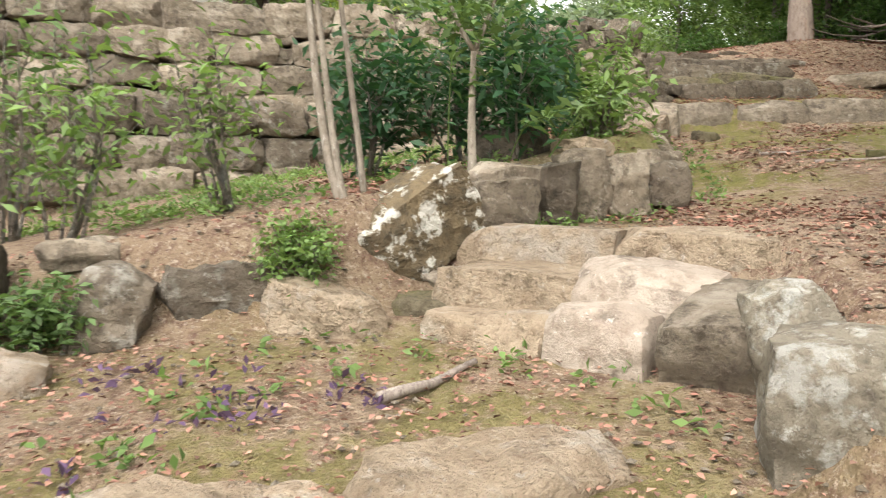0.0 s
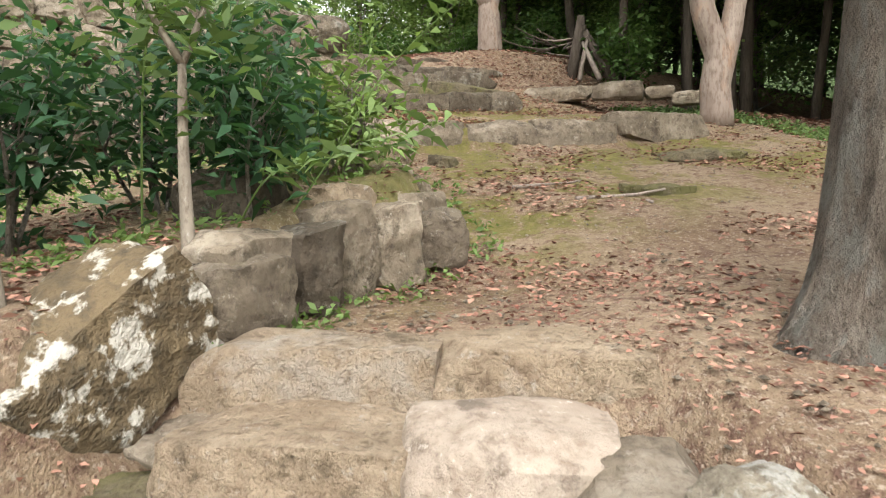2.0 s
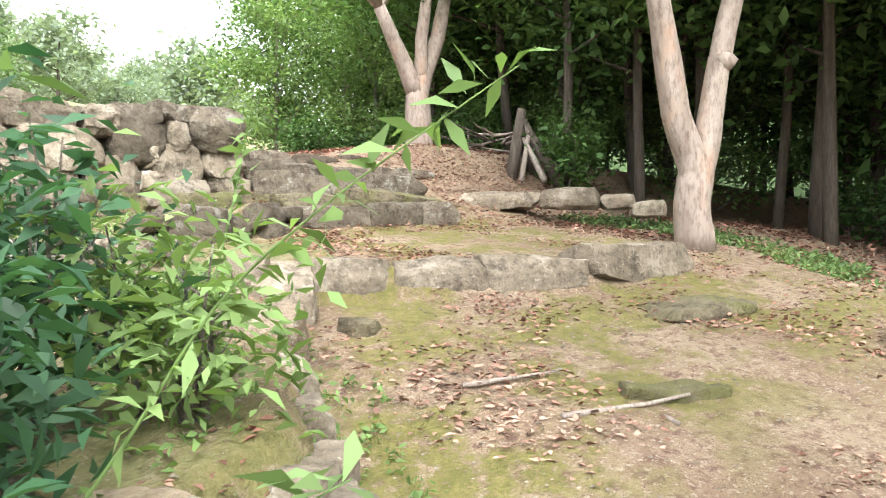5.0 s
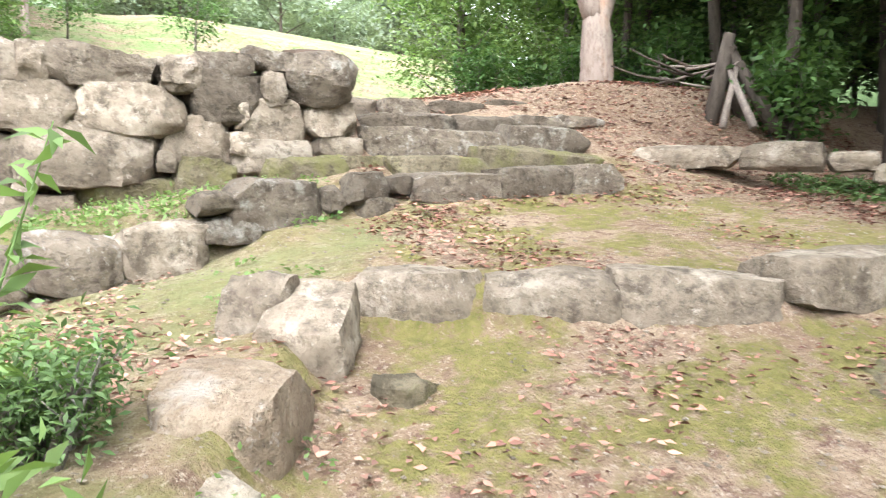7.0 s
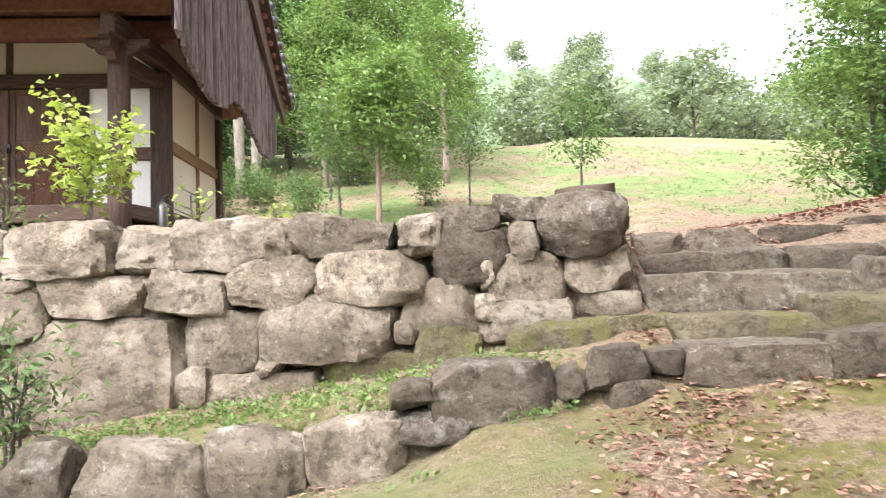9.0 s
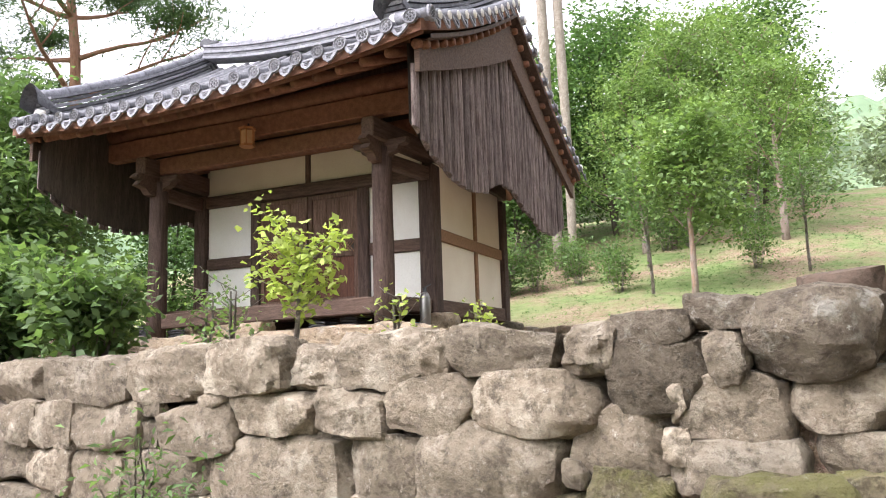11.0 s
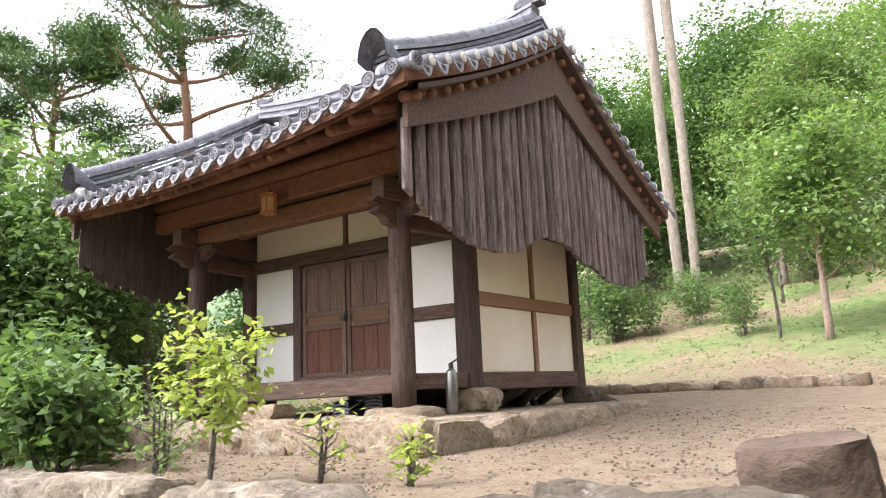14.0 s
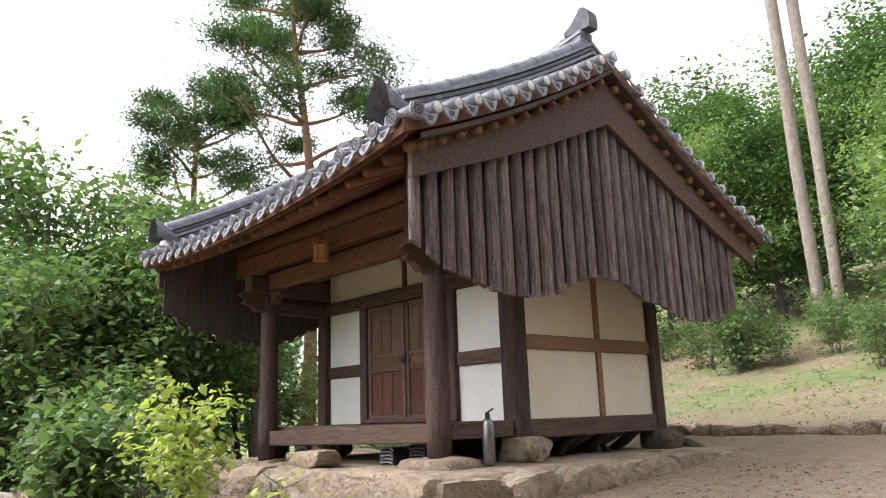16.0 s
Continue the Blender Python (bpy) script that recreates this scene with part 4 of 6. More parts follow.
part("threshold", Shape().box((-2.13, -0.05, 4.76), (1.86, 0.14, 0.07), bevel=0.01), TIMBER_H, house)

for v in (0.02, 3.13):
    part("attic_wall", Shape().box((-2.15, v, 7.95), (5.9, 0.06, 1.0)), TIMBER, house, "dark boards closing the roof space")

# roof deck, underside boards, rafters
ROWS_U = [U0 + (U1 - U0) * i / 14 for i in range(15)]


def slope(front):
    return [VC + (V0 - VC if front else V1 - VC) * i / 9 for i in range(10)]


for front in (True, False):
    sh = Shape()
    up = [[(u, v, roof_z(u, v)) for u in ROWS_U] for v in slope(front)]
    dn = [[(u, v, roof_z(u, v) - 0.14) for u in ROWS_U] for v in slope(front)]
    sh.strip(up)
    sh.strip([r[::-1] for r in dn])
    sh.strip([up[-1], dn[-1]])
    sh.strip([[r[0] for r in up], [r[0] for r in dn]])
    sh.strip([[r[-1] for r in up], [r[-1] for r in dn]])
    part("roof_deck", sh, TIMBER_RED, house, "red-brown boards under the tiles", smooth=False)
    beam_rows = [[(u, (V0 + 0.06 if front else V1 - 0.06), roof_z(u, V0) - 0.165), (u, (V0 + 0.06 if front else V1 - 0.06), roof_z(u, V0) - 0.10)] for u in ROWS_U]
    part("eaves_board", Shape().strip(beam_rows), TIMBER_RED, house)
    n = 21
    for i in range(n):
        u = U0 + 0.35 + (U1 - U0 - 0.7) * i / (n - 1)
        v_out = V0 + 0.16 if front else V1 - 0.16
        fan = 0.25 * ((u - UC) / 3.2) ** 3
        pts = [(u + fan * (1 - q / 4), v_out + (VC - v_out) * q / 4, roof_z(u, v_out + (VC - v_out) * q / 4) - 0.225) for q in range(5)]
        part("rafter", Shape().tube(pts, [0.062, 0.068, 0.07, 0.07, 0.07], 8), TIMBER_RED, house, smooth=True)

# tile columns: round cover tiles over dark pans, with pressed end discs at the eaves
NT = 22


def cover_row(u, front):
    vs = slope(front)
    sh = Shape()
    rows = []
    for k in range(27):
        q = k / 26
        v = VC + (vs[-1] - VC) * (q * 1.012)
        r = 0.078 * (1.0 if k % 3 else 1.07)
        z = roof_z(u, v) + 0.03
        rows.append([(u + r * math.cos(a), v, z + r * math.sin(a)) for a in [math.pi * j / 6 for j in range(7)]])
    return sh.strip(rows)


def end_disc(u, v, z, yaw, parent, r=0.088):
    m = Matrix.Translation((u, v, z)) @ Matrix.Rotation(yaw, 4, 'Z')
    sh = Shape()
    ring = [(r * math.cos(2 * math.pi * k / 16), r * math.sin(2 * math.pi * k / 16)) for k in range(16)]
    sh.prism(ring, 0.03, m)
    rim = [m @ Vector((0.082 * math.cos(2 * math.pi * k / 16), -0.02, 0.082 * math.sin(2 * math.pi * k / 16))) for k in range(17)]
    sh.tube(rim, [0.008] * 17, 5, cap=False)
    d = part("end_disc", sh, TILE_PALE, parent, "round grey end tile pressed with a flower")
    fl = Shape()
    for k in range(8):
        a = 2 * math.pi * k / 8
        fl.tube([m @ Vector((0.045 * math.cos(a), -0.012, 0.045 * math.sin(a))), m @ Vector((0.045 * math.cos(a), -0.024, 0.045 * math.sin(a)))], [0.017, 0.012], 6)
    fl.tube([m @ Vector((0, -0.012, 0)), m @ Vector((0, -0.026, 0))], [0.02, 0.015], 8)
    part("petal", fl, TILE, d)


def end_drip(u, v, z, yaw, parent):
    m = Matrix.Translation((u, v, z)) @ Matrix.Rotation(yaw, 4, 'Z') @ Matrix.Rotation(radians(-14), 4, 'X')
    out = [(-0.135, 0.05), (-0.11, -0.02), (-0.06, -0.10), (0, -0.14), (0.06, -0.10), (0.11, -0.02), (0.135, 0.05), (0.07, 0.015), (0, 0.0), (-0.07, 0.015)]
    d = part("drip_tile", Shape().prism(out, 0.022, m), TILE_PALE, parent, "pointed grey drip tile with pressed bars")
    bars = Shape()
    for zz, ww in ((-0.03, 0.09), (-0.055, 0.07), (-0.08, 0.05)):
        bars.box(m @ Vector((0, -0.014, zz)), (ww, 0.01, 0.009), m.to_3x3())
    part("pressed_mark", bars, TILE, d)


for front in (True, False):
    ve = V0 if front else V1
    for i in range(NT):
        u = U0 + 0.1 + (U1 - U0 - 0.2) * i / (NT - 1)
        part("cover_tile", cover_row(u, front), TILE, house, smooth=True)
        end_disc(u, ve + (-0.05 if front else 0.05), roof_z(u, ve) + 0.035, 0 if front else math.pi, house)
        if i < NT - 1:
            um = u + (U1 - U0 - 0.2) / (NT - 1) / 2
            end_drip(um, ve + (-0.04 if front else 0.04), roof_z(um, ve) - 0.02, 0 if front else math.pi, house)
            pan = []
            for k in range(19):
                v = VC + (ve - VC) * k / 18
                pan.append([(um + dx, v, roof_z(um, v) + dz + (0.012 if k % 2 else 0)) for dx, dz in ((-0.13, 0.035), (-0.06, 0.012), (0, 0.006), (0.06, 0.012), (0.13, 0.035))])
            part("pan_tile", Shape().strip(pan), TILE, house)

# verge: discs and drip tiles along both gable edges
for u, yaw in ((U1 + 0.06, math.pi / 2), (U0 - 0.06, -math.pi / 2)):
    for k in range(26):
        v = V0 + 0.12 + (V1 - V0 - 0.24) * k / 25
        z = roof_z(u, v)
        sgn = 1 if u > 0 else -1
        sh = Shape().tube([(u - sgn * 0.42, v, z + 0.05), (u, v, z + 0.035)], [0.075, 0.078], 10)
        part("verge_tile", sh, TILE_PALE, house, smooth=True)
        part("verge_mortar", Shape().tube([(u - sgn * 0.01, v, z + 0.036), (u + sgn * 0.012, v, z + 0.036), (u + sgn * 0.024, v, z + 0.036)], [0.062, 0.058, 0.03], 9), LIME, house)
        if abs(v - VC) > 0.1:
            end_drip(u + sgn * 0.015, v + 0.15, roof_z(u, v + 0.15) - 0.02, yaw, house)
    for v in (V0 + 0.12,):
        end_disc(u + (0.02 if u > 0 else -0.02), v, roof_z(u, v) + 0.04, yaw, house, 0.1)


# ridge courses: main ridge, and descending ridges near the gables
def courses(pts, widths, name, label):
    """Stacked flat tiles along a line, capped by round tiles."""
    pts = [Vector(p) for p in pts]
    for k, (w, h) in enumerate(widths):
        sh = Shape()
        rows = []
        for i, p in enumerate(pts):
            d = (pts[min(i + 1, len(pts) - 1)] - pts[max(i - 1, 0)])
            s = Vector((-d.y, d.x, 0)).normalized()
            z = p.z + h
            rows.append([p + s * w / 2 + Vector((0, 0, h)), p + s * w / 2 + Vector((0, 0, h + 0.05)), p - s * w / 2 + Vector((0, 0, h + 0.05)), p - s * w / 2 + Vector((0, 0, h)), p + s * w / 2 + Vector((0, 0, h))])
        sh.strip(rows)
        sh.add(rows[0][:4], [(0, 1, 2, 3)]).add(rows[-1][:4], [(0, 1, 2, 3)])
        part(name, sh, TILE if k % 2 else TILE_PALE, house, label)
    total = widths[-1][1] + 0.05
    for i in range(len(pts) - 1):
        a, b = pts[i] + Vector((0, 0, total + 0.03)), pts[i + 1] + Vector((0, 0, total + 0.035))
        part("ridge_cap_tile", Shape().tube([a, a.lerp(b, 0.9), b], [0.085, 0.082, 0.092], 9), TILE_PALE, house, smooth=True)


main = [(U0 + 0.4 + (U1 - U0 - 0.75) * i / 16, VC, 9.5 + 0.26 * abs((i - 8) / 8) ** 2.2) for i in range(17)]
courses(main, [(0.32, 0.0), (0.27, 0.06), (0.30, 0.12), (0.25, 0.18), (0.28, 0.24)], "ridge_tile_course", "stacked flat grey ridge tiles")
for u, sg in ((U1 - 0.42, 1), (U0 + 0.3, -1)):
    for vend in (V0 + 0.24, V1 - 0.3):
        line = [(u, VC + (vend - VC) * i / 9, roof_z(u, VC + (vend - VC) * i / 9) + 0.06) for i in range(10)]
        courses(line, [(0.36, 0.0), (0.30, 0.07), (0.35, 0.14), (0.29, 0.21), (0.33, 0.28)], "descending_ridge_course", "stacked flat grey ridge tiles")
        vv = 1 if vend > VC else -1
        zz = roof_z(u, vend)
        cap = Shape()
        rows = []
        for q in range(4):
            y = vend - vv * 0.1 + vv * 0.11 * q
            rows.append([(u + 0.2 * math.cos(a), y, zz + 0.12 + 0.03 * q + (0.25 + 0.03 * q) * math.sin(a)) for a in [math.pi * j / 8 for j in range(9)]])
        cap.strip(rows)
        cap.strip([[(0.93 * (x - u) + u, y, zz + 0.1 + 0.93 * (z - zz - 0.1)) for x, y, z in r] for r in rows])
        part("ridge_end_tile", cap, TILE, house, "large hooded dark end tile", smooth=True)
        part("ridge_mortar", Shape().tube([(u, vend - vv * 0.1, zz + 0.12), (u, vend + vv * 0.08, zz + 0.1)], [0.1, 0.085], 10), LIME, house, smooth=True)
for u, sg in ((U1 - 0.32, 1), (U0 + 0.38, -1)):
    out = [(-0.34, 0.0), (0.1, 0.0), (0.11, 0.12), (0.09, 0.24), (0.03, 0.32), (-0.04, 0.34), (-0.1, 0.27), (-0.2, 0.16), (-0.34, 0.07)]
    part("ridge_finial", Shape().prism([(sg * a, c if sg > 0 else 0.4 * c) for a, c in out], 0.2, Matrix.Translation((u, VC, 10.06))), TILE, house, "upturned dark ridge end tile")

# gable boards and slatted skirt with its scalloped lower edge
SCALLOP = ((-2.6, 6.55), (-1.9, 6.26), (-1.3, 6.11), (-0.75, 6.08), (-0.2, 6.17), (0.2, 6.36), (0.57, 6.46), (1.0, 6.44), (1.7, 6.22), (2.83, 6.02), (3.4, 6.05), (4.3, 6.32))


def scallop(v):
    for (a, za), (b, zb) in zip(SCALLOP, SCALLOP[1:]):
        if v <= b:
            t = max(0.0, min(1.0, (v - a) / (b - a)))
            return za + (zb - za) * t * t * (3 - 2 * t)
    return SCALLOP[-1][1]


def board_drop(v):
    """How far below the roof's face the gable board reaches, most at the peak."""
    return 0.57 + 0.33 * max(0.0, 1 - abs(v - VC) / 3.5) ** 1.4


for u, sg in ((0.93, 1), (-5.23, -1)):
    n = 30
    w = 6.8 / n
    for i in range(n):
        v = -2.53 + w * (i + 0.5)
        zt = roof_z(u, v) - board_drop(v)
        r = rngh.uniform(0.62, 0.8)
        lean = rngh.uniform(-0.016, 0.016)
        x = u + sg * rngh.uniform(-0.012, 0.012)
        sh = Shape()
        rows = []
        for q in range(6):
            z_mix = q / 5
            ring = []
            for k in range(9):
                a = math.pi * k / 8
                zb = scallop(v - math.cos(a) * w * r * 0.5) + 0.008 * math.sin(7 * v)
                wob = 1 + 0.07 * noise.noise(Vector((v * 9, q * 1.3, k * 0.5)))
                ring.append((x + sg * (math.sin(a) * w * r * 0.46 * wob), v - math.cos(a) * w * r * 0.5 * wob + lean * z_mix, zb + (zt + 0.1 - zb) * z_mix))
            rows.append(ring + ring[:1])
        sh.strip(rows)
        sh.add(rows[0][:9], [tuple(range(9))])
        part("slat", sh, TIMBER_GREY, house, smooth=True)
    # dark sheet added so the gaps between slats read as shade
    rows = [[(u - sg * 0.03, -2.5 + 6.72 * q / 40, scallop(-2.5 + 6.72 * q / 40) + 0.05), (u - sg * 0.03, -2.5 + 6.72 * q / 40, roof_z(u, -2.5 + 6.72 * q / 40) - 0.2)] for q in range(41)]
    part("slat_backing", Shape().strip(rows), BARK_AND_GAP_DARK, house, "added dark sheet standing in for the shade behind the slats")
    for va, vb in ((V0 + 0.2, VC), (V1 - 0.2, VC)):
        rows = []
        for i in range(13):
            v = va + (vb - va) * i / 12
            z, dz = roof_z(u, v), board_drop(v)
            x0, x1 = u + sg * 0.085, u + sg * 0.15
            rows.append([(x0, v, z - dz), (x1, v, z - dz), (x1, v, z - 0.27), (x0, v, z - 0.27), (x0, v, z - dz)])
        sh = Shape().strip(rows)
        sh.add(rows[0][:4], [(0, 1, 2, 3)]).add(rows[-1][:4], [(0, 1, 2, 3)])
        part("barge_board", sh, TIMBER_H, house, "broad weathered board along the gable")
        rows = []
        for i in range(9):
            v = va + (vb - va) * i / 8
            z = roof_z(u, v)
            x0, x1 = u + sg * 0.04, u + sg * 0.30
            rows.append([(x0, v, z - 0.23), (x1, v, z - 0.2), (x1, v, z - 0.142), (x0, v, z - 0.142), (x0, v, z - 0.23)])
        part("verge_board", Shape().strip(rows), TIMBER, house)
        for i in range(13):
            v = va + (vb - va) * (i + 0.4) / 13
            z = roof_z(u, v) - 0.255
            part("verge_stub", Shape().tube([(u + sg * 0.05, v, z), (u + sg * 0.2, v, z), (u + sg * 0.23, v, z)], [0.06, 0.06, 0.045], 8, wob=0.2), TIMBER_RED, house, smooth=True)

# what leans and lies under the floor
for k in range(7):
    v = 0.35 + 0.38 * k
    crawl = Shape().tube([(-0.5 + 0.1 * (k % 3), v, 4.2), (-0.3, v + 0.12 * (-1) ** k, 4.36), (-0.12, v + 0.2, 4.52)], [0.07, 0.08, 0.07], 7)
    part("underfloor_brace", crawl, BARK_AND_GAP_DARK, house, "dark bent braces under the floor", smooth=True)
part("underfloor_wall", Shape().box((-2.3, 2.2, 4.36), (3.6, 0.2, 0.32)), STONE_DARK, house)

# lantern under the eaves
lamp = thing("porch_lantern", HOUSE_AT @ pose(-2.2, COL_V - 0.32, 6.98), "small hexagonal wooden lantern hung under the eaves", "lantern")
hexa = [(0.1 * math.cos(math.pi * k / 3), 0.1 * math.sin(math.pi * k / 3)) for k in range(6)]
for k in range(6):
    a, b = hexa[k], hexa[(k + 1) % 6]
    part("pane", Shape().box(((a[0] + b[0]) / 2 * 0.93, (a[1] + b[1]) / 2 * 0.93, 0.14), (0.092, 0.008, 0.2), Matrix.Rotation(math.pi * k / 3 + math.pi / 6 + math.pi / 2, 3, 'Z')), PAPER, lamp)
    part("corner_post", Shape().tube([(a[0], a[1], 0.02), (a[0], a[1], 0.27)], [0.011, 0.011], 6), COPPER_WOOD, lamp)
for z, r in ((0.02, 0.115), (0.27, 0.125)):
    part("rim", Shape().tube([(0, 0, z - 0.015), (0, 0, z + 0.02)], [r, r], 6), COPPER_WOOD, lamp)
part("hanger", Shape().tube([(0, 0, 0.28), (0, 0.03, 0.36)], [0.02, 0.015], 6), DARK_METAL, lamp)

# steel cylinder by the corner, stacked tiles, stepping stone, log
can = thing("steel_canister", HOUSE_AT @ pose(0.24, -0.78, 4.22), "slim steel cylinder with a dark valve on the platform", "canister")
part("canister_body", Shape().tube([(0, 0, 0), (0, 0, 0.03), (0, 0, 0.46), (0, 0, 0.52), (0, 0, 0.54)], [0.06, 0.075, 0.075, 0.05, 0.025], 14), STEEL, can, smooth=True)
part("valve", Shape().box((0, 0, 0.57), (0.06, 0.03, 0.07), bevel=0.008).box((0.04, 0, 0.62), (0.12, 0.02, 0.015), Matrix.Rotation(-0.4, 3, 'Y')), DARK_METAL, can)
for k, (u, v, n) in enumerate(((-1.3, -0.9, 5), (-0.9, -0.75, 6), (-4.75, -0.7, 8), (-4.6, -0.2, 6))):
    st = thing("tile_stack", HOUSE_AT @ pose(u, v, 4.21, 0, 0, 8 * k), "stack of spare curved grey roof tiles", "tile stack", "spare roof tiles")
    for q in range(n):
        rows = [[(0.15 * math.cos(a), y, 0.03 + q * 0.042 + 0.05 * (math.sin(a) - 0.5)) for a in [math.pi * (0.15 + 0.7 * j / 5) for j in range(6)]] for y in (-0.19, 0.19)]
        lower_rows = [[(x, y, z - 0.022) for x, y, z in r] for r in rows]
        sh = Shape().strip(rows).strip(lower_rows).strip([rows[0], lower_rows[0]]).strip([rows[1], lower_rows[1]])
        part("roof_tile", sh, TILE, st)
single("doorstep_stone", stone_mesh(0.75, 0.42, 0.2, 390, STONE_WARM, rounded=0.15, rough=0.05), None, HOUSE_AT @ pose(-2.05, COL_V - 0.5, 4.31), "flat pale stepping stone before the porch", "step")
single("blue_bucket", Shape().tube([(0, 0, 0), (0, 0, 0.2)], [0.10, 0.13], 12), BLUE_PLASTIC, HOUSE_AT @ pose(-0.35, 0.35, 4.21), "blue plastic bucket under the floor", "bucket")
single("log", Shape().tube([(0, 0, 0), (0.35, 0.05, 0.02), (0.75, 0.03, 0.0)], [0.14, 0.13, 0.15], 12, wob=0.15), BARK_AND_GAP_DARK, HOUSE_AT @ pose(-0.05, 3.75, 4.26, 0, 18, -25), "dark old log lying behind the corner post", "log")


# ---- trees and shrubs ----
def limb(sh, start, way, length, r0, r1, rng, bend=0.25, steps=6, n=7, wob=0.0, rise=0.15):
    """A crooked tapering limb; returns its points."""
    p, d = Vector(start), Vector(way).normalized()
    pts = [p.copy()]
    for i in range(steps):
        d = (d + Vector((rng.uniform(-1, 1), rng.uniform(-1, 1), rng.uniform(-0.6, 1) * 1.0)) * bend + Vector((0, 0, rise))).normalized()
        p = p + d * (length / steps)
        pts.append(p.copy())
    sh.tube(pts, [r0 + (r1 - r0) * i / steps for i in range(steps + 1)], n, wob=wob)
    return pts


def tree_meshes(seed, height, r, crown_r, first, leaf, leaf_size, count, bark, limbs=9, lean=0.05, clump=0.5, lance=0.5, crown_flat=0.8, n=8):
    """Trunk with limbs, and a crown of leaf clumps round the twigs."""
    rng = random.Random(seed)
    sh = Shape()
    trunk = limb(sh, (0, 0, -0.15), (rng.uniform(-lean, lean), rng.uniform(-lean, lean), 1), height * 0.86, r, r * 0.25, rng, 0.07, 9, n, 0.08)
    tips = []
    for k in range(limbs):
        q = first + (0.98 - first) * (k + rng.random() * 0.6) / limbs
        i = min(int(q * 9), 8)
        o = trunk[i].lerp(trunk[i + 1], q * 9 - i)
        a = k * 2.4 + rng.uniform(-0.4, 0.4)
        ln = crown_r * rng.uniform(0.65, 1.1) * (1.15 - 0.55 * q)
        pts = limb(sh, o, (math.cos(a), math.sin(a), rng.uniform(0.15, 0.7)), ln, r * 0.4 * (1.1 - q * 0.6), r * 0.06, rng, 0.22, 5, 5)
        tips += pts[2:]
        for j in (2, 3, 4):
            b = a + rng.choice((-1, 1)) * rng.uniform(0.5, 1.2)
            tips += limb(sh, pts[j], (math.cos(b), math.sin(b), rng.uniform(0.0, 0.6)), ln * 0.5, r * 0.12, r * 0.03, rng, 0.25, 3, 4)[1:]
    tips += trunk[-2:]
    cl = []
    g = np.random.default_rng(seed)
    per = max(1, count // len(tips))
    for t in tips:
        m = int(per * g.uniform(0.4, 1.6))
        q = g.normal(0, 1, (m, 3)) * clump * g.uniform(0.6, 1.25) * np.array([1, 1, 0.62 * crown_flat])
        cl.append(np.array(t) + q)
    return sh.mesh("trunk", bark, True), leaves("crown", np.concatenate(cl), leaf_size, leaf, seed, lance=lance, droop=0.15)


def place_tree(meshes, x, y, label, category="tree", name="tree", group="", scale=1.0, yaw=0.0, z=None, tilt=0.0):
    ob = thing(name, pose(x, y, (land_at(x, y) if z is None else z) - 0.02, 0, tilt, yaw), label, category, group)
    ob.scale = (scale, scale, scale)
    part("trunk", meshes[0], None, ob)
    part("crown", meshes[1], None, ob)
    return ob


# smooth pale trees beside the steps: pruned, forking low
def forked_tree(x, y, z, seed, stems, r, label, knots=()):
    ob = thing("crape_tree", pose(x, y, z - 0.1), label, "tree")
    rng = random.Random(seed)
    sh = Shape()
    tips = []
    for pts, ra, rb in stems:
        pts = [Vector(p) for p in pts]
        fine = []
        for i in range(len(pts) - 1):
            for q in range(3):
                fine.append(pts[i].lerp(pts[i + 1], q / 3))
        fine.append(pts[-1])
        sh.tube(fine, [ra + (rb - ra) * i / (len(fine) - 1) for i in range(len(fine))], 12, wob=0.12)
        for k in range(4):
            a = rng.uniform(0, 6.28)
            p = limb(sh, fine[-1], (math.cos(a), math.sin(a), 0.8), 2.8, rb * 0.8, 0.012, rng, 0.2, 8, 6)
            tips += p[2:]
    for k in knots:
        sh.tube([Vector(k) + Vector((-0.02, 0, -0.1)), Vector(k), Vector(k) + Vector((0.02, 0, 0.1))], [0.06, 0.13, 0.06], 9, wob=0.4)
    part("trunk", sh, BARK_PALE, ob, smooth=True)
    g = np.random.default_rng(seed)
    # crown spread wide and high, mostly unseen, to shade the steps and ground
    c = np.concatenate([np.array(t) + g.normal(0, 0.5, (150, 3)) for t in tips]) + np.array([0, 0, 0.8])
    part("crown", leaves("crown", c, 0.13, LEAF_MID, seed), None, ob)
    return ob


forked_tree(9.25, 6.85, 2.78, 201, (([(0, 0, 0), (-0.02, 0.02, 0.5), (0.0, 0.0, 0.85), (-0.2, 0.1, 1.4), (-0.34, 0.15, 2.2), (-0.5, 0.2, 3.0)], 0.2, 0.11), ([(0, 0, 0.55), (0.1, -0.05, 0.95), (0.22, -0.1, 1.6), (0.3, -0.2, 2.3), (0.5, -0.3, 3.1)], 0.15, 0.10)), 0.2, "pale smooth-barked tree forking low above the kerb", ((0.26, -0.2, 1.95),))
forked_tree(10.2, 12.0, 4.3, 202, (([(0, 0, 0), (-0.03, 0, 0.6), (-0.05, 0, 1.0), (0.08, 0, 1.4), (0.4, 0.0, 2.0), (0.6, 0, 2.8)], 0.24, 0.10), ([(-0.04, 0, 1.0), (-0.3, 0.1, 1.6), (-0.75, 0.1, 2.3)], 0.16, 0.09), ([(0.03, 0, 1.2), (-0.05, -0.1, 1.9), (0.0, -0.2, 2.7)], 0.12, 0.08)), 0.25, "pale smooth-barked tree with knotted forks on the mound", ())


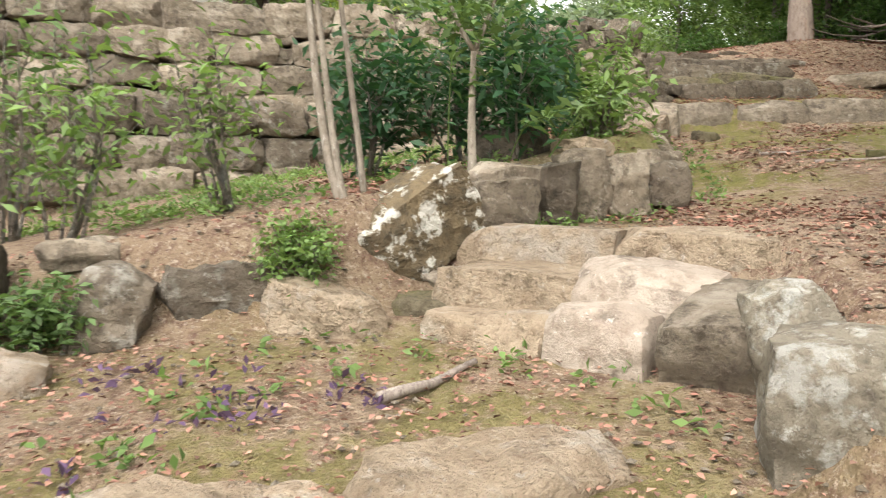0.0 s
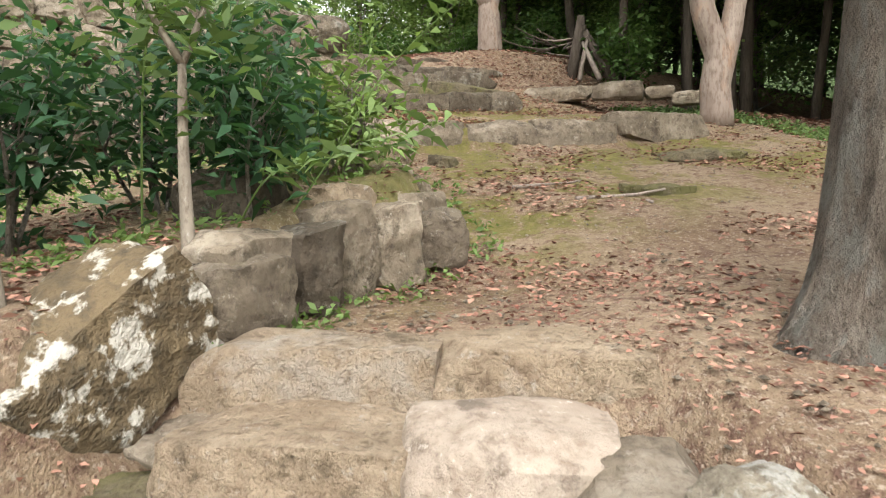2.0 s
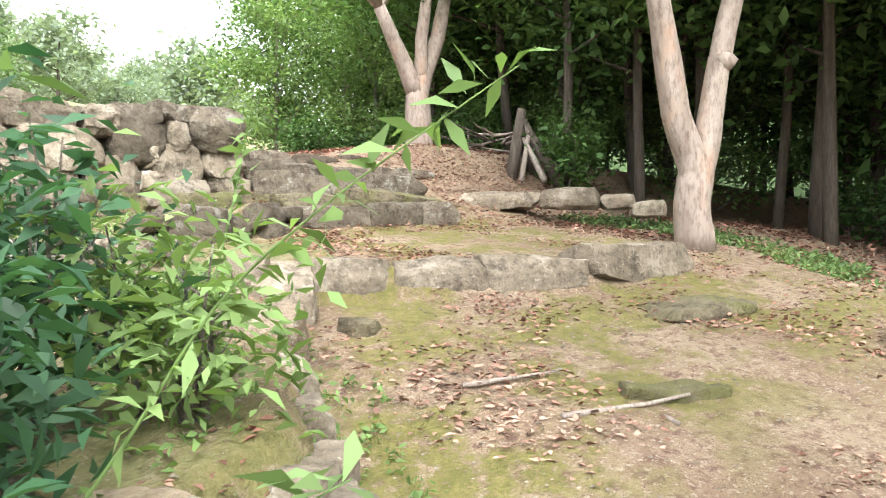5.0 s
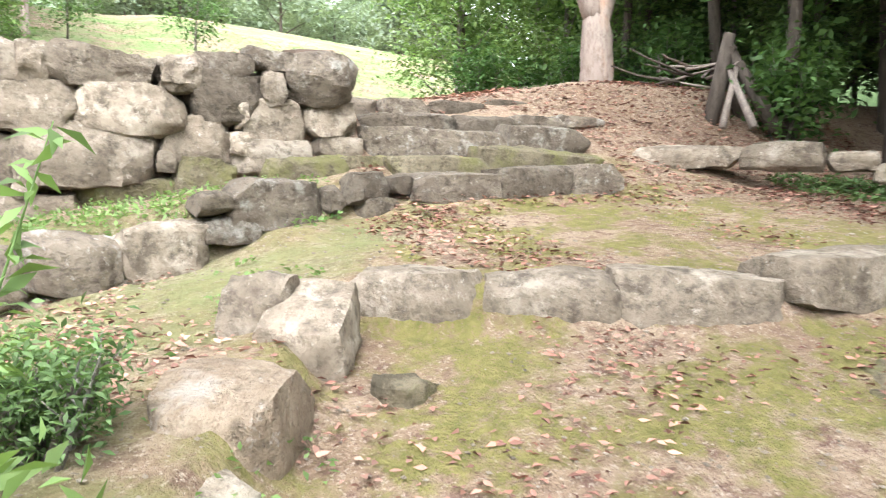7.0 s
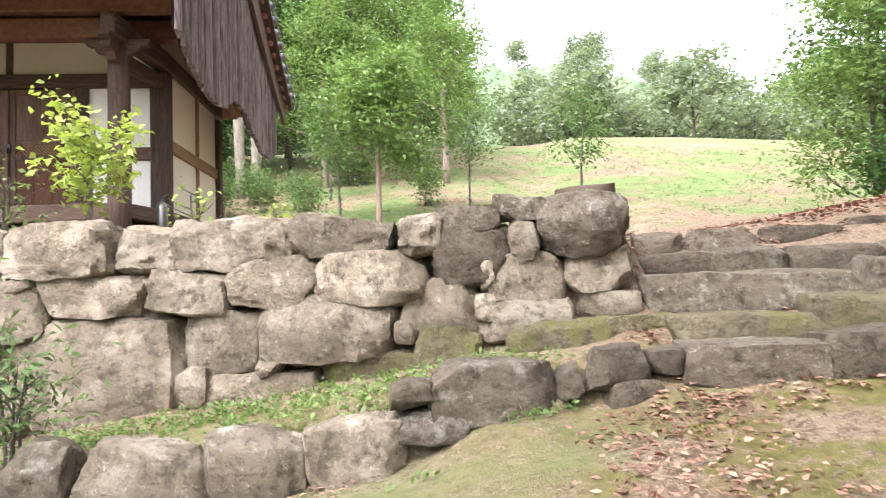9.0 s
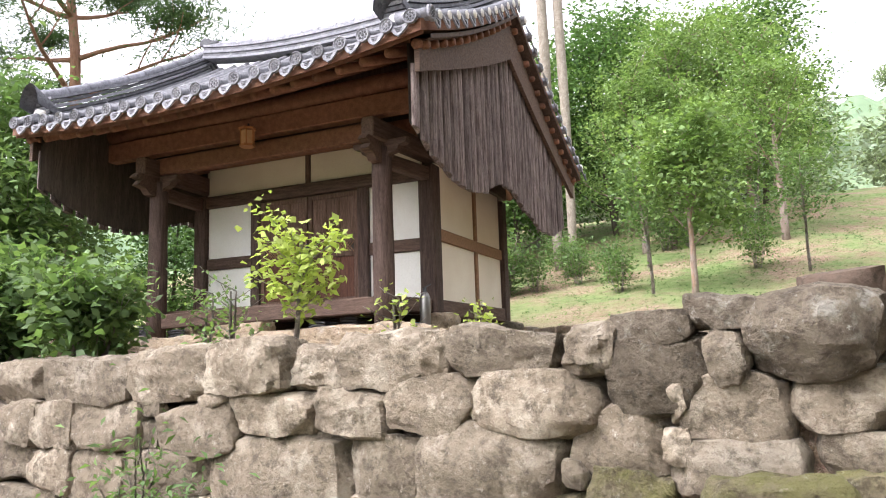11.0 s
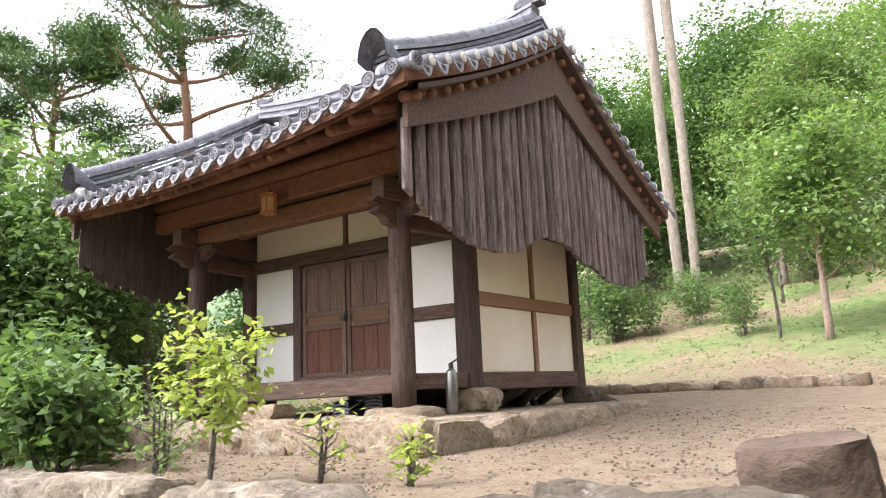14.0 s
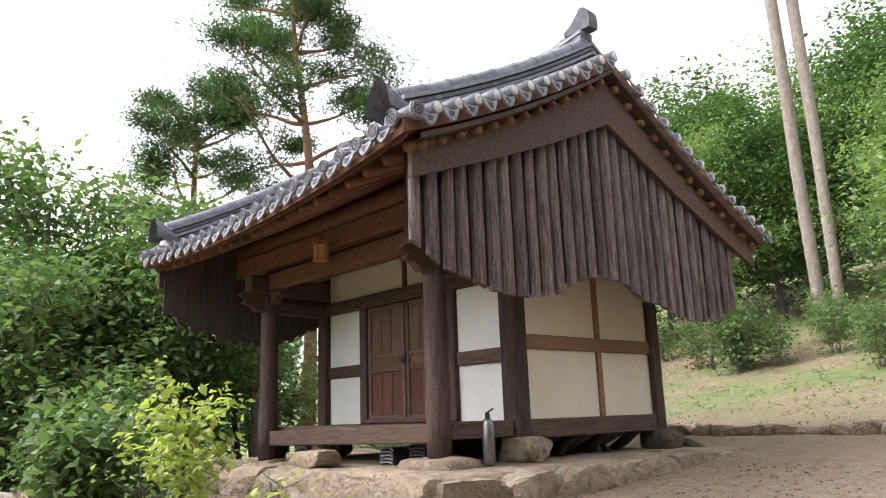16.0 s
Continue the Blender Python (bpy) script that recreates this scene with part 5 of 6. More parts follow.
def big_tree():
    ob = thing("old_tree", pose(3.95, 2.8, 1.52), "stout old tree with rough grey bark and flaring roots", "tree")
    n, rows = 56, []
    for i in range(68):
        z = 0.08 * i
        flare = 0.22 * math.exp(-z / 0.26)
        ring = []
        for k in range(n + 1):
            a = 2 * math.pi * (k % n) / n
            r = 0.31 - 0.012 * z + flare * (1 + 0.55 * math.sin(5 * a + 1.0)) + 0.03 * noise.noise(Vector((math.cos(a) * 6, math.sin(a) * 6, z * 0.7))) + 0.035 * (0.4 - abs(noise.noise(Vector((math.cos(a) * 9, math.sin(a) * 9, z * 1.6)))))
            ring.append((r * math.cos(a) + 0.03 * z, r * math.sin(a) - 0.02 * z, z - 0.22))
        rows.append(ring)
    part("trunk", Shape().strip(rows), BARK_GREY, ob, smooth=True)
    rng = random.Random(9)
    sh, tips = Shape(), []
    for k in range(9):
        a = k * 0.75
        p = limb(sh, (0.15, -0.1, 4.9), (math.cos(a), math.sin(a), 0.5 + 0.1 * k), 3.4, 0.13, 0.02, rng, 0.2, 7, 6)
        tips += p[3:]
    part("limb", sh, BARK_GREY, ob, smooth=True)
    g = np.random.default_rng(9)
    part("crown", leaves("crown", np.concatenate([np.array(t) + g.normal(0, 0.6, (130, 3)) for t in tips]), 0.13, LEAF_MID, 9), None, ob)
    part("root", Shape().tube([(0, -0.3, 0.05), (-0.1, -0.6, 0.04), (0.0, -0.95, -0.02), (-0.12, -1.2, -0.1)], [0.1, 0.06, 0.05, 0.02], 8, wob=0.2), BARK_GREY, ob, smooth=True)


big_tree()


# slender saplings and evergreen shrubs in the bed
def sapling(x, y, seed, stems, bark=BARK_SAPLING, leafmat=LEAF_MID, count=90, label="slender young tree with pale bark and few leaves", zs=None, leaf=0.09):
    ob = thing("sapling", pose(x, y, (land_at(x, y) if zs is None else zs) - 0.05), label, "sapling")
    rng = random.Random(seed)
    sh, tips = Shape(), []
    for ax, ay, ln, r, fork in stems:
        p = limb(sh, (0, 0, 0), (ax, ay, 1), ln, r, r * 0.5, rng, 0.05, 8, 8, 0.1)
        for s in (-1, 1):
            w = Vector((s * fork + ax, 0.3 * fork, 1))
            tips += limb(sh, p[-1], w, ln * 0.55, r * 0.5, 0.005, rng, 0.16, 6, 6)[1:]
    part("stem", sh, bark, ob, smooth=True)
    g = np.random.default_rng(seed)
    c = np.concatenate([np.array(t) + g.normal(0, 0.16, (count // 6, 3)) for t in tips])
    part("foliage", leaves("foliage", c, leaf, leafmat, seed, lance=0.4), None, ob)


sapling(1.22, 4.42, 211, ((-0.4, 0.05, 1.7, 0.031, 0.3), (-0.3, 0.0, 1.6, 0.024, 0.2)), zs=1.38)
sapling(1.32, 4.62, 212, ((-0.08, 0.0, 2.0, 0.022, 0.25),), zs=1.45)
sapling(2.03, 4.86, 213, ((0.03, 0.0, 1.05, 0.036, 0.6),), zs=1.5, count=200, leaf=0.1)


def shrub(x, y, seed, height, width, leafmat, leaf, stems, per, label, lance=0.36, bark=BARK_GREY, z=None, name="shrub", droop=0.1, spray=0.14, r=0.014):
    ob = thing(name, pose(x, y, (land_at(x, y) if z is None else z) - 0.04), label, "shrub")
    rng = random.Random(seed)
    sh, pts = Shape(), []
    for k in range(stems):
        a = rng.uniform(0, 6.28)
        o = rng.uniform(0, 0.12)
        t = rng.uniform(0.1, 1.0) * width / height
        p = limb(sh, (o * math.cos(a), o * math.sin(a), 0), (t * math.cos(a), t * math.sin(a), 1), height * rng.uniform(0.55, 1.1), r, 0.003, rng, 0.12, 8, 5)
        pts += p[2:]
        for j in (3, 4, 5, 6):
            b = rng.uniform(0, 6.28)
            pts += limb(sh, p[j], (math.cos(b), math.sin(b), 0.5), height * 0.28, 0.006, 0.002, rng, 0.15, 4, 4)[1:]
    part("woody_stem", sh, bark, ob, smooth=True)
    g = np.random.default_rng(seed)
    c = np.concatenate([np.array(t) + g.normal(0, spray, (per, 3)) for t in pts])
    part("foliage", leaves("foliage", c, leaf, leafmat, seed, lance=lance, droop=droop), None, ob)
    return ob


EVER = "dense evergreen shrub with glossy dark green leaves"
shrub(2.2, 5.75, 221, 1.2, 0.7, LEAF_DARK, 0.115, 9, 4, EVER)
shrub(2.95, 6.15, 222, 1.15, 0.7, LEAF_DARK, 0.115, 10, 4, EVER)
shrub(1.45, 5.65, 223, 1.15, 0.75, LEAF_DARK, 0.115, 10, 4, EVER)
shrub(2.5, 5.25, 224, 0.9, 0.5, LEAF_DARK, 0.125, 6, 4, "loose shrub with long glossy green leaves", lance=0.3)
shrub(3.35, 5.75, 225, 0.7, 0.6, LEAF_LIGHT, 0.1, 8, 5, "low leafy shrub spilling over the edging stones", lance=0.35)
shrub(0.55, 5.2, 226, 1.2, 0.7, LEAF_LIGHT, 0.09, 6, 3, "thin shrub with bright green leaves")
shrub(-0.35, 4.75, 227, 1.4, 0.8, LEAF_LIGHT, 0.09, 6, 3, "thin shrub with bright green leaves")
shrub(-0.9, 5.6, 228, 1.9, 0.8, LEAF_MID, 0.1, 7, 3, "thin shrub with bright green leaves")
shrub(0.92, 4.16, 229, 0.36, 0.22, LEAF_LIGHT, 0.045, 14, 6, "small dense bush with tiny pale green leaves", lance=0.5, spray=0.05, z=1.14)
shrub(-0.25, 3.98, 230, 0.35, 0.25, LEAF_MID, 0.06, 8, 5, "small leafy weed on the bank", spray=0.05)
shrub(3.62, 6.75, 231, 0.45, 0.5, LEAF_MID, 0.045, 18, 7, "low feathery bush by the terrace boulders", lance=0.35, spray=0.06)
shrub(2.4, 9.0, 232, 0.9, 0.4, LEAF_MID, 0.07, 6, 4, "thin weed growing before the wall", z=2.6)

# planting in front of the pavilion
def young_tree(x, y, seed, height, spread, leafmat, leaf, per, label, bare=0.4):
    """One thin stem with a light open crown above a bare foot."""
    ob = thing("young_tree", pose(x, y, land_at(x, y) - 0.04), label, "young tree")
    rng = random.Random(seed)
    sh, pts = Shape(), []
    p = limb(sh, (0, 0, 0), (0.05, 0, 1), height * 0.8, 0.02, 0.008, rng, 0.06, 8, 6, rise=0.1)
    p2 = limb(sh, (0.02, 0, height * 0.05), (0.12, 0.05, 1), height * 0.75, 0.014, 0.006, rng, 0.08, 8, 6, rise=0.1)
    for k in range(13):
        q = bare + (1 - bare) * k / 12
        a = k * 2.4
        o = (p if k % 2 else p2)[min(int(q * 8), 8)]
        pts += limb(sh, o, (math.cos(a), math.sin(a), 0.35), spread * rng.uniform(0.6, 1.1), 0.007, 0.002, rng, 0.15, 5, 5, rise=0.05)[1:]
    part("stem", sh, BARK_GREY, ob, smooth=True)
    g = np.random.default_rng(seed)
    c = np.concatenate([np.array(t) + g.normal(0, 0.06, (per, 3)) for t in pts])
    part("foliage", leaves("foliage", c, leaf, leafmat, seed, lance=0.6, droop=0.05), None, ob)


young_tree(1.8, 10.85, 241, 1.35, 0.46, LEAF_YELLOW, 0.085, 12, "young tree with bright yellow-green leaves")
young_tree(1.15, 10.75, 243, 0.8, 0.4, LEAF_LIGHT, 0.06, 2, "twiggy little shrub with a few leaves", 0.1)
young_tree(2.5, 11.3, 244, 0.65, 0.3, LEAF_YELLOW, 0.07, 1, "twiggy little shrub with a few leaves", 0.2)
young_tree(3.2, 11.5, 242, 0.45, 0.15, LEAF_YELLOW, 0.07, 2, "small sprout with yellow-green leaves", 0.3)
young_tree(0.2, 11.3, 240, 0.9, 0.4, LEAF_LIGHT, 0.07, 3, "twiggy little shrub with a few leaves", 0.1)
shrub(-0.75, 10.7, 245, 1.0, 0.8, LEAF_MID, 0.13, 12, 6, "dense leafy bush beside the pavilion", lance=0.6, spray=0.14)
shrub(-2.6, 10.75, 246, 1.35, 1.0, LEAF_MID, 0.14, 16, 7, "dense leafy bush beside the pavilion", lance=0.6, spray=0.16)
shrub(-3.6, 11.5, 247, 1.6, 1.1, LEAF_MID, 0.14, 16, 7, "dense leafy bush beside the pavilion", lance=0.6, spray=0.16)
shrub(-1.5, 11.3, 248, 1.0, 0.7, LEAF_LIGHT, 0.12, 9, 5, "bright leafy bush beside the pavilion", lance=0.6)
shrub(-4.3, 27.1, 249, 2.1, 2.0, LEAF_MID, 0.13, 12, 9, "spreading green bush on the slope behind the pavilion", lance=0.55, spray=0.24, r=0.05)

# larger trees round the clearing
# BROAD takes the brighter leaf colour to stand in for hazy glare
BROAD = tree_meshes(301, 7.5, 0.15, 2.6, 0.3, LEAF_LIGHT, 0.16, 7000, BARK_PALE, 12, clump=0.5)
BRIGHT = tree_meshes(302, 6.0, 0.11, 2.2, 0.32, LEAF_LIGHT, 0.19, 6000, BARK_PALE, 11, clump=0.45, lance=0.6)
EDGE = tree_meshes(307, 6.5, 0.09, 2.6, 0.03, LEAF_MID, 0.2, 9000, BARK_GREY, 14, clump=0.6)
DENSE = tree_meshes(303, 9.5, 0.13, 3.2, 0.06, LEAF_FOREST, 0.22, 11000, BARK_AND_GAP_DARK, 14, clump=0.7)
TALL = tree_meshes(304, 11, 0.10, 2.6, 0.28, LEAF_FOREST, 0.22, 9000, BARK_AND_GAP_DARK, 11, clump=0.65)
EDGE_LIGHT = tree_meshes(308, 6.5, 0.09, 2.4, 0.03, LEAF_LIGHT, 0.17, 7000, BARK_GREY, 14, clump=0.55)
SLIM = tree_meshes(305, 4.2, 0.05, 1.2, 0.4, LEAF_MID, 0.14, 1300, BARK_GREY, 8, clump=0.32)

BR = "leafy green tree on the grassy slope"
for x, y, kind_, sc, yaw in ((1.8, 25.5, BRIGHT, 0.85, 20), (-0.6, 33.5, BROAD, 0.95, 80), (7.6, 27, SLIM, 1.0, 30), (-1.5, 33, BROAD, 1.0, 200), (-8.8, 32, BROAD, 1.1, 10), (1.5, 38, BROAD, 1.2, 300), (-10, 36, DENSE, 1.1, 50),
                              (-4.5, 39, DENSE, 1.1, 90), (-1.2, 38, BROAD, 1.3, 15), (3.2, 33, BROAD, 0.95, 115), (-7, 34, DENSE, 0.9, 33), (-12, 30, DENSE, 0.9, 77), (-5.5, 27.5, SLIM, 1.2, 12), (0.6, 26, SLIM, 1.0, 170), (4.3, 27.5, SLIM, 0.9, 250), (2.3, 34, SLIM, 1.2, 30), (-0.6, 30, SLIM, 1.1, 130),
                              (-14, 40, DENSE, 1.25, 10), (-9, 42, BROAD, 1.5, 140), (-6.5, 45, DENSE, 1.3, 200), (-1.5, 42, BROAD, 1.5, 60), (1.0, 46, DENSE, 1.2, 280), (-17, 36, BROAD, 1.5, 250), (-8, 38, EDGE, 1.2, 100), (-12, 34, EDGE, 1.1, 210), (-15, 31, EDGE, 1.0, 45)):
    place_tree(kind_, x, y, BR, group="trees on the slope", scale=sc, yaw=yaw)
for x, y, kind_, sc, yaw in ((-9.5, 12.5, DENSE, 0.6, 20), (-9.2, 15.5, BROAD, 0.7, 90), (-11.5, 16, DENSE, 0.65, 150), (-11.5, 20, DENSE, 0.65, 220), (-14, 12, DENSE, 0.75, 40), (-9.5, 22.5, BROAD, 0.7, 310), (-13, 9, DENSE, 0.75, 70), (-16, 18, DENSE, 0.75, 110), (-7.8, 10.2, EDGE, 0.95, 170), (-19, 13, DENSE, 0.85, 190), (-9.5, 8.2, EDGE, 1.0, 60), (-10.5, 11.0, EDGE, 1.15, 250), (-12.5, 14.0, BROAD, 0.9, 20), (-8.6, 13.6, EDGE, 0.9, 120)):
    place_tree(kind_, x, y, "dense dark green tree behind the pavilion", group="trees behind the pavilion", scale=sc, yaw=yaw)
rngf = random.Random(77)
for k in range(56):
    a = radians(rngf.uniform(-22, 54))
    d = rngf.uniform(8.0, 24)
    x, y = 5.5 + d * math.cos(a), 4.5 + d * math.sin(a)
    if x < 11.5 and y > 7:
        continue
    place_tree(rngf.choice((DENSE, TALL, TALL)), x, y, "tall dark forest tree with a thin trunk", group="forest beside the path", scale=rngf.uniform(0.8, 1.15), yaw=rngf.uniform(0, 360), tilt=rngf.uniform(-4, 4))
for x, y, sc in ((16.5, 17.5, 1.0), (18, 23, 1.0), (20, 19, 1.1), (21, 24, 1.2)):
    place_tree(DENSE, x, y, "dark forest tree at the meadow's edge", group="forest beside the path", scale=sc, yaw=x * 40)
for k in range(3):
    x, y = 12.2 + rngf.uniform(0, 3.5), 5.5 + k * 0.75
    shrub(x, y, 400 + k, 1.0, 0.8, LEAF_FOREST, 0.11, 6, 5, "leafy undergrowth at the forest's edge", lance=0.5, spray=0.15)
UNDER = shrub(13.2, 11.0, 431, 1.1, 0.9, LEAF_FOREST, 0.12, 9, 7, "leafy undergrowth at the forest's edge", lance=0.5, spray=0.18)
tagged(UNDER, group="forest undergrowth")
for x, y in ((11.6, 10.2), (12.3, 12.8), (13.4, 14.3), (12.0, 14.8), (14.8, 12.5), (16, 13.5), (11.3, 17), (13.3, 18)):
    copy_thing(UNDER, pose(x, y, land_at(x, y) - 0.04, 0, 0, x * 77))

for x, y, sc in ((12.6, 20.3, 0.75), (14.2, 18.2, 0.85), (13.4, 15.6, 0.6), (15.4, 14.2, 0.8), (15.2, 20.5, 0.9), (13.9, 11.6, 0.55), (14.8, 9.4, 0.6), (16.5, 11.8, 0.8)):
    place_tree(EDGE_LIGHT, x, y, "leafy green tree at the forest's sunlit edge", group="forest beside the path", scale=sc, yaw=x * 70)
LOW_BUSH = shrub(-1.2, 28.0, 441, 1.3, 0.9, LEAF_MID, 0.11, 7, 5, "thin leafy sapling bush on the grassy slope", lance=0.5, spray=0.2)
tagged(LOW_BUSH, group="bushes on the slope")
rngb = random.Random(19)
for k in range(18):
    x, y = rngb.uniform(-10, 3.5), rngb.uniform(26.5, 35)
    copy_thing(LOW_BUSH, pose(x, y, land_at(x, y) - 0.05, 0, 0, rngb.uniform(0, 360)))
# trees added here so their canopy shades the forest floor
for x, y in ((11.9, 4.4), (12.7, 6.7), (11.2, 2.0)):
    place_tree(TALL, x, y, "tall dark forest tree with a thin trunk", group="forest beside the path", yaw=x * 90)
place_tree(TALL, 14.0, 22.5, "dark forest tree at the meadow's edge", group="forest beside the path", scale=0.75, yaw=40)

# tall pale twin trunk on the slope, and red pines behind the roof
twin = thing("tall_tree", pose(-3.9, 31.2, land_at(-3.9, 31.2) - 0.2), "tall pale tree with two bare trunks", "tree")
rng = random.Random(31)
sh, tips = Shape(), []
for o, w, rr in (((-0.26, 0, 0), (-0.012, 0, 1), 0.19), ((0.27, 0, 0), (0.004, 0.0, 1), 0.16)):
    p = limb(sh, o, w, 13.0, rr, 0.2, rng, 0.015, 12, 10, 0.1, rise=0.05)
    for sgn in (-1, 1):
        fork = limb(sh, p[-1], (0.34 * sgn + o[0] * 0.5, 0.1, 1), 6.0, 0.16, 0.05, rng, 0.08, 8, 8, 0.1, rise=0.1)
        for j in (2, 3, 4, 5, 6, 7, 8):
            a = rng.uniform(0, 6.28)
            tips += limb(sh, fork[j], (math.cos(a), math.sin(a), 0.7), 2.2, 0.05, 0.01, rng, 0.2, 5, 5)[2:]
part("trunk", sh, BARK_SAPLING, twin, smooth=True)
g = np.random.default_rng(31)
part("crown", leaves("crown", np.concatenate([np.array(t) + g.normal(0, 0.4, (44, 3)) for t in tips]), 0.17, LEAF_MID, 31), None, twin)


def pine(x, y, z, seed, height, r, spread):
    ob = thing("red_pine", pose(x, y, z), "tall red pine with layered needle clouds", "pine")
    rng = random.Random(seed)
    sh, pads = Shape(), []
    trunk = limb(sh, (0, 0, 0), (0.02, 0, 1), height, r, r * 0.25, rng, 0.07, 12, 8, 0.1, rise=0.05)
    for k in range(17):
        q = 0.52 + 0.47 * k / 16
        i = min(int(q * 12), 11)
        a = k * 2.4 + rng.uniform(-0.5, 0.5)
        ln = spread * (1.3 - q) * rng.uniform(0.8, 1.5) + 0.6
        p = limb(sh, trunk[i], (math.cos(a), math.sin(a), 0.25), ln, r * 0.33, 0.02, rng, 0.2, 6, 6, rise=0.02)
        pads += [(p[j], 0.42 + 0.1 * ln) for j in (4, 6)]
        for j in (3, 4):
            b = a + rng.choice((-0.9, 0.9))
            t = limb(sh, p[j], (math.cos(b), math.sin(b), 0.3), ln * 0.45, r * 0.1, 0.015, rng, 0.2, 4, 5)
            pads += [(t[-1], 0.55), (t[-2], 0.45)]
    part("trunk", sh, BARK_PINE, ob, smooth=True)
    g = np.random.default_rng(seed)
    c = np.concatenate([np.array(p) + g.normal(0, 1, (360, 3)) * np.array([s, s, s * 0.26]) * 0.8 + (0, 0, 0.15) for p, s in pads])
    part("crown", leaves("needles", c, 0.27, NEEDLE, seed, lance=0.16, droop=-0.5), None, ob)


pine(-17.5, 20.5, 4.2, 501, 17.2, 0.3, 4.3)
pine(-22.0, 17.0, 3.6, 502, 14.5, 0.26, 3.4)

# crossed dead logs on the mound
tri = thing("log_tripod", pose(11.0, 10.5, land_at(11.0, 10.5) - 0.05), "three dead logs propped together like a tripod", "logs")
for a, b, r in (((-0.2, 0.1, 0), (0.0, 0.05, 1.15), 0.085), ((0.42, -0.35, 0), (0.03, 0.05, 0.95), 0.08), ((-0.38, -0.25, 0), (0.12, 0.0, 0.85), 0.035), ((0.5, 0.15, 0), (0.05, 0.12, 0.8), 0.085), ((0.1, 0.45, 0), (0.0, 0.0, 1.0), 0.07), ((-0.15, -0.5, 0), (-0.02, 0.0, 0.7), 0.04)):
    part("log", Shape().tube([Vector(a), Vector(a).lerp(Vector(b), 0.5) + Vector((0.02, 0.02, 0)), Vector(b)], [r * 1.15, r, r * 0.85], 9, wob=0.3), BARK_AND_GAP_DARK if r > 0.05 else DEADWOOD, tri, smooth=True)

# wooded hills beyond
def hill_sheet(name, r0, az0, az1, crest, seed, label, material=BACKDROP_HAZY):
    rows = []
    n, k = 130, 9
    for i in range(n + 1):
        az = radians(az0 + (az1 - az0) * i / n)
        c = crest(az0 + (az1 - az0) * i / n) + 2.2 * noise.noise(Vector((i * 0.35, seed, 0))) + 1.6 * noise.noise(Vector((i * 1.3, seed, 4)))
        row = []
        for j in range(k + 1):
            q = j / k
            rr = r0 * (1 + 0.55 * q)
            z = 2 + (c - 2) * math.sin(q * math.pi / 2) + (1.5 * noise.noise(Vector((i * 0.6, j * 0.9, seed))) if j else -6)
            row.append((5 + rr * math.sin(az), 6 + rr * math.cos(az), z))
        rows.append(row)
    ob = new(name, Shape().strip(rows).mesh(name, material, True))
    return tagged(ob, label, "hill", kind="structure")


def far_crest(a):
    return 28 + 9 * math.exp(-((a + 22) / 20) ** 2) + 7 * math.exp(-((a - 3) / 13) ** 2) - 8 * max(0, (a - 14) / 20)


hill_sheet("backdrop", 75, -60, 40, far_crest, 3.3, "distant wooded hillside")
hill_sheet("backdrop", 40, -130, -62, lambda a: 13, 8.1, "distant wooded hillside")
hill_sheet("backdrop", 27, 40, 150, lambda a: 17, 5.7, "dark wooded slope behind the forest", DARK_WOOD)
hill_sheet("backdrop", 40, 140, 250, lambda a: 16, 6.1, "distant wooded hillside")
FAR = tree_meshes(306, 7, 0.15, 3.4, 0.04, LEAF_FAR_HAZY, 0.55, 1700, BARK_AND_GAP_DARK, 9, clump=0.8, n=5)
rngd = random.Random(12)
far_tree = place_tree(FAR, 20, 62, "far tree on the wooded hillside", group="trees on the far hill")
for k in range(190):
    az = radians(rngd.uniform(-48, 32))
    d = rngd.uniform(56, 116)
    x, y = 5 + d * math.sin(az), 6 + d * math.cos(az)
    q = max(0.0, (d - 75) / 41)
    z = max(land_at(x, y), 2 + (far_crest(math.degrees(az)) - 2) * math.sin(min(q, 1) * math.pi / 2)) - 0.8
    m = pose(x, y, z, 0, 0, rngd.uniform(0, 360))
    t = copy_thing(far_tree, m)
    s = rngd.uniform(0.6, 1.1)
    t.scale = (s, s, s)

# ---- small things: litter, weeds, sticks, border stones ----
def scatter(n, seed, accept, box):
    g = np.random.default_rng(seed)
    x, y = g.uniform(box[0], box[1], n), g.uniform(box[2], box[3], n)
    p = np.array([noise.noise(Vector((a * 0.9, b * 0.9, seed))) for a, b in zip(x, y)])
    keep = accept(x, y, p)
    x, y = x[keep], y[keep]
    return np.c_[x, y, land(x, y) + 0.012]


def litter(name, pts, size, material, seed, label):
    me = leaves(name, pts, size, material, seed, lance=0.55, curl=0.5)
    co = np.empty(len(me.vertices) * 3)
    me.vertices.foreach_get("co", co)
    co = co.reshape(-1, 4, 3)
    base_z = co[:, :1, 2].copy()
    co[:, :, 2] = base_z + (co[:, :, 2] - base_z) * 0.5 + 0.008
    me.vertices.foreach_set("co", co.ravel())
    return tagged(new(name, me), label, "litter", kind="stuff")


litter("fallen_leaves", scatter(30000, 1, lambda x, y, p: (p + 0.22 * np.sin(91 * x + 57 * y) > 0.16) & (side_of(x, y, EDGE_LOW) > 0.1), (1.0, 11, 2.5, 9.2)), 0.05, LITTER, 1, "curled reddish brown fallen leaves on the ground")
litter("fallen_leaves", scatter(16000, 2, lambda x, y, p: p > -0.35, (-3, 4, -1, 4.4)), 0.036, LITTER, 2, "curled reddish brown fallen leaves on the ground")
litter("fallen_leaves", scatter(12000, 3, lambda x, y, p: p > -0.2, (6, 13, 9, 14)), 0.06, LITTER, 3, "curled reddish brown fallen leaves on the ground")
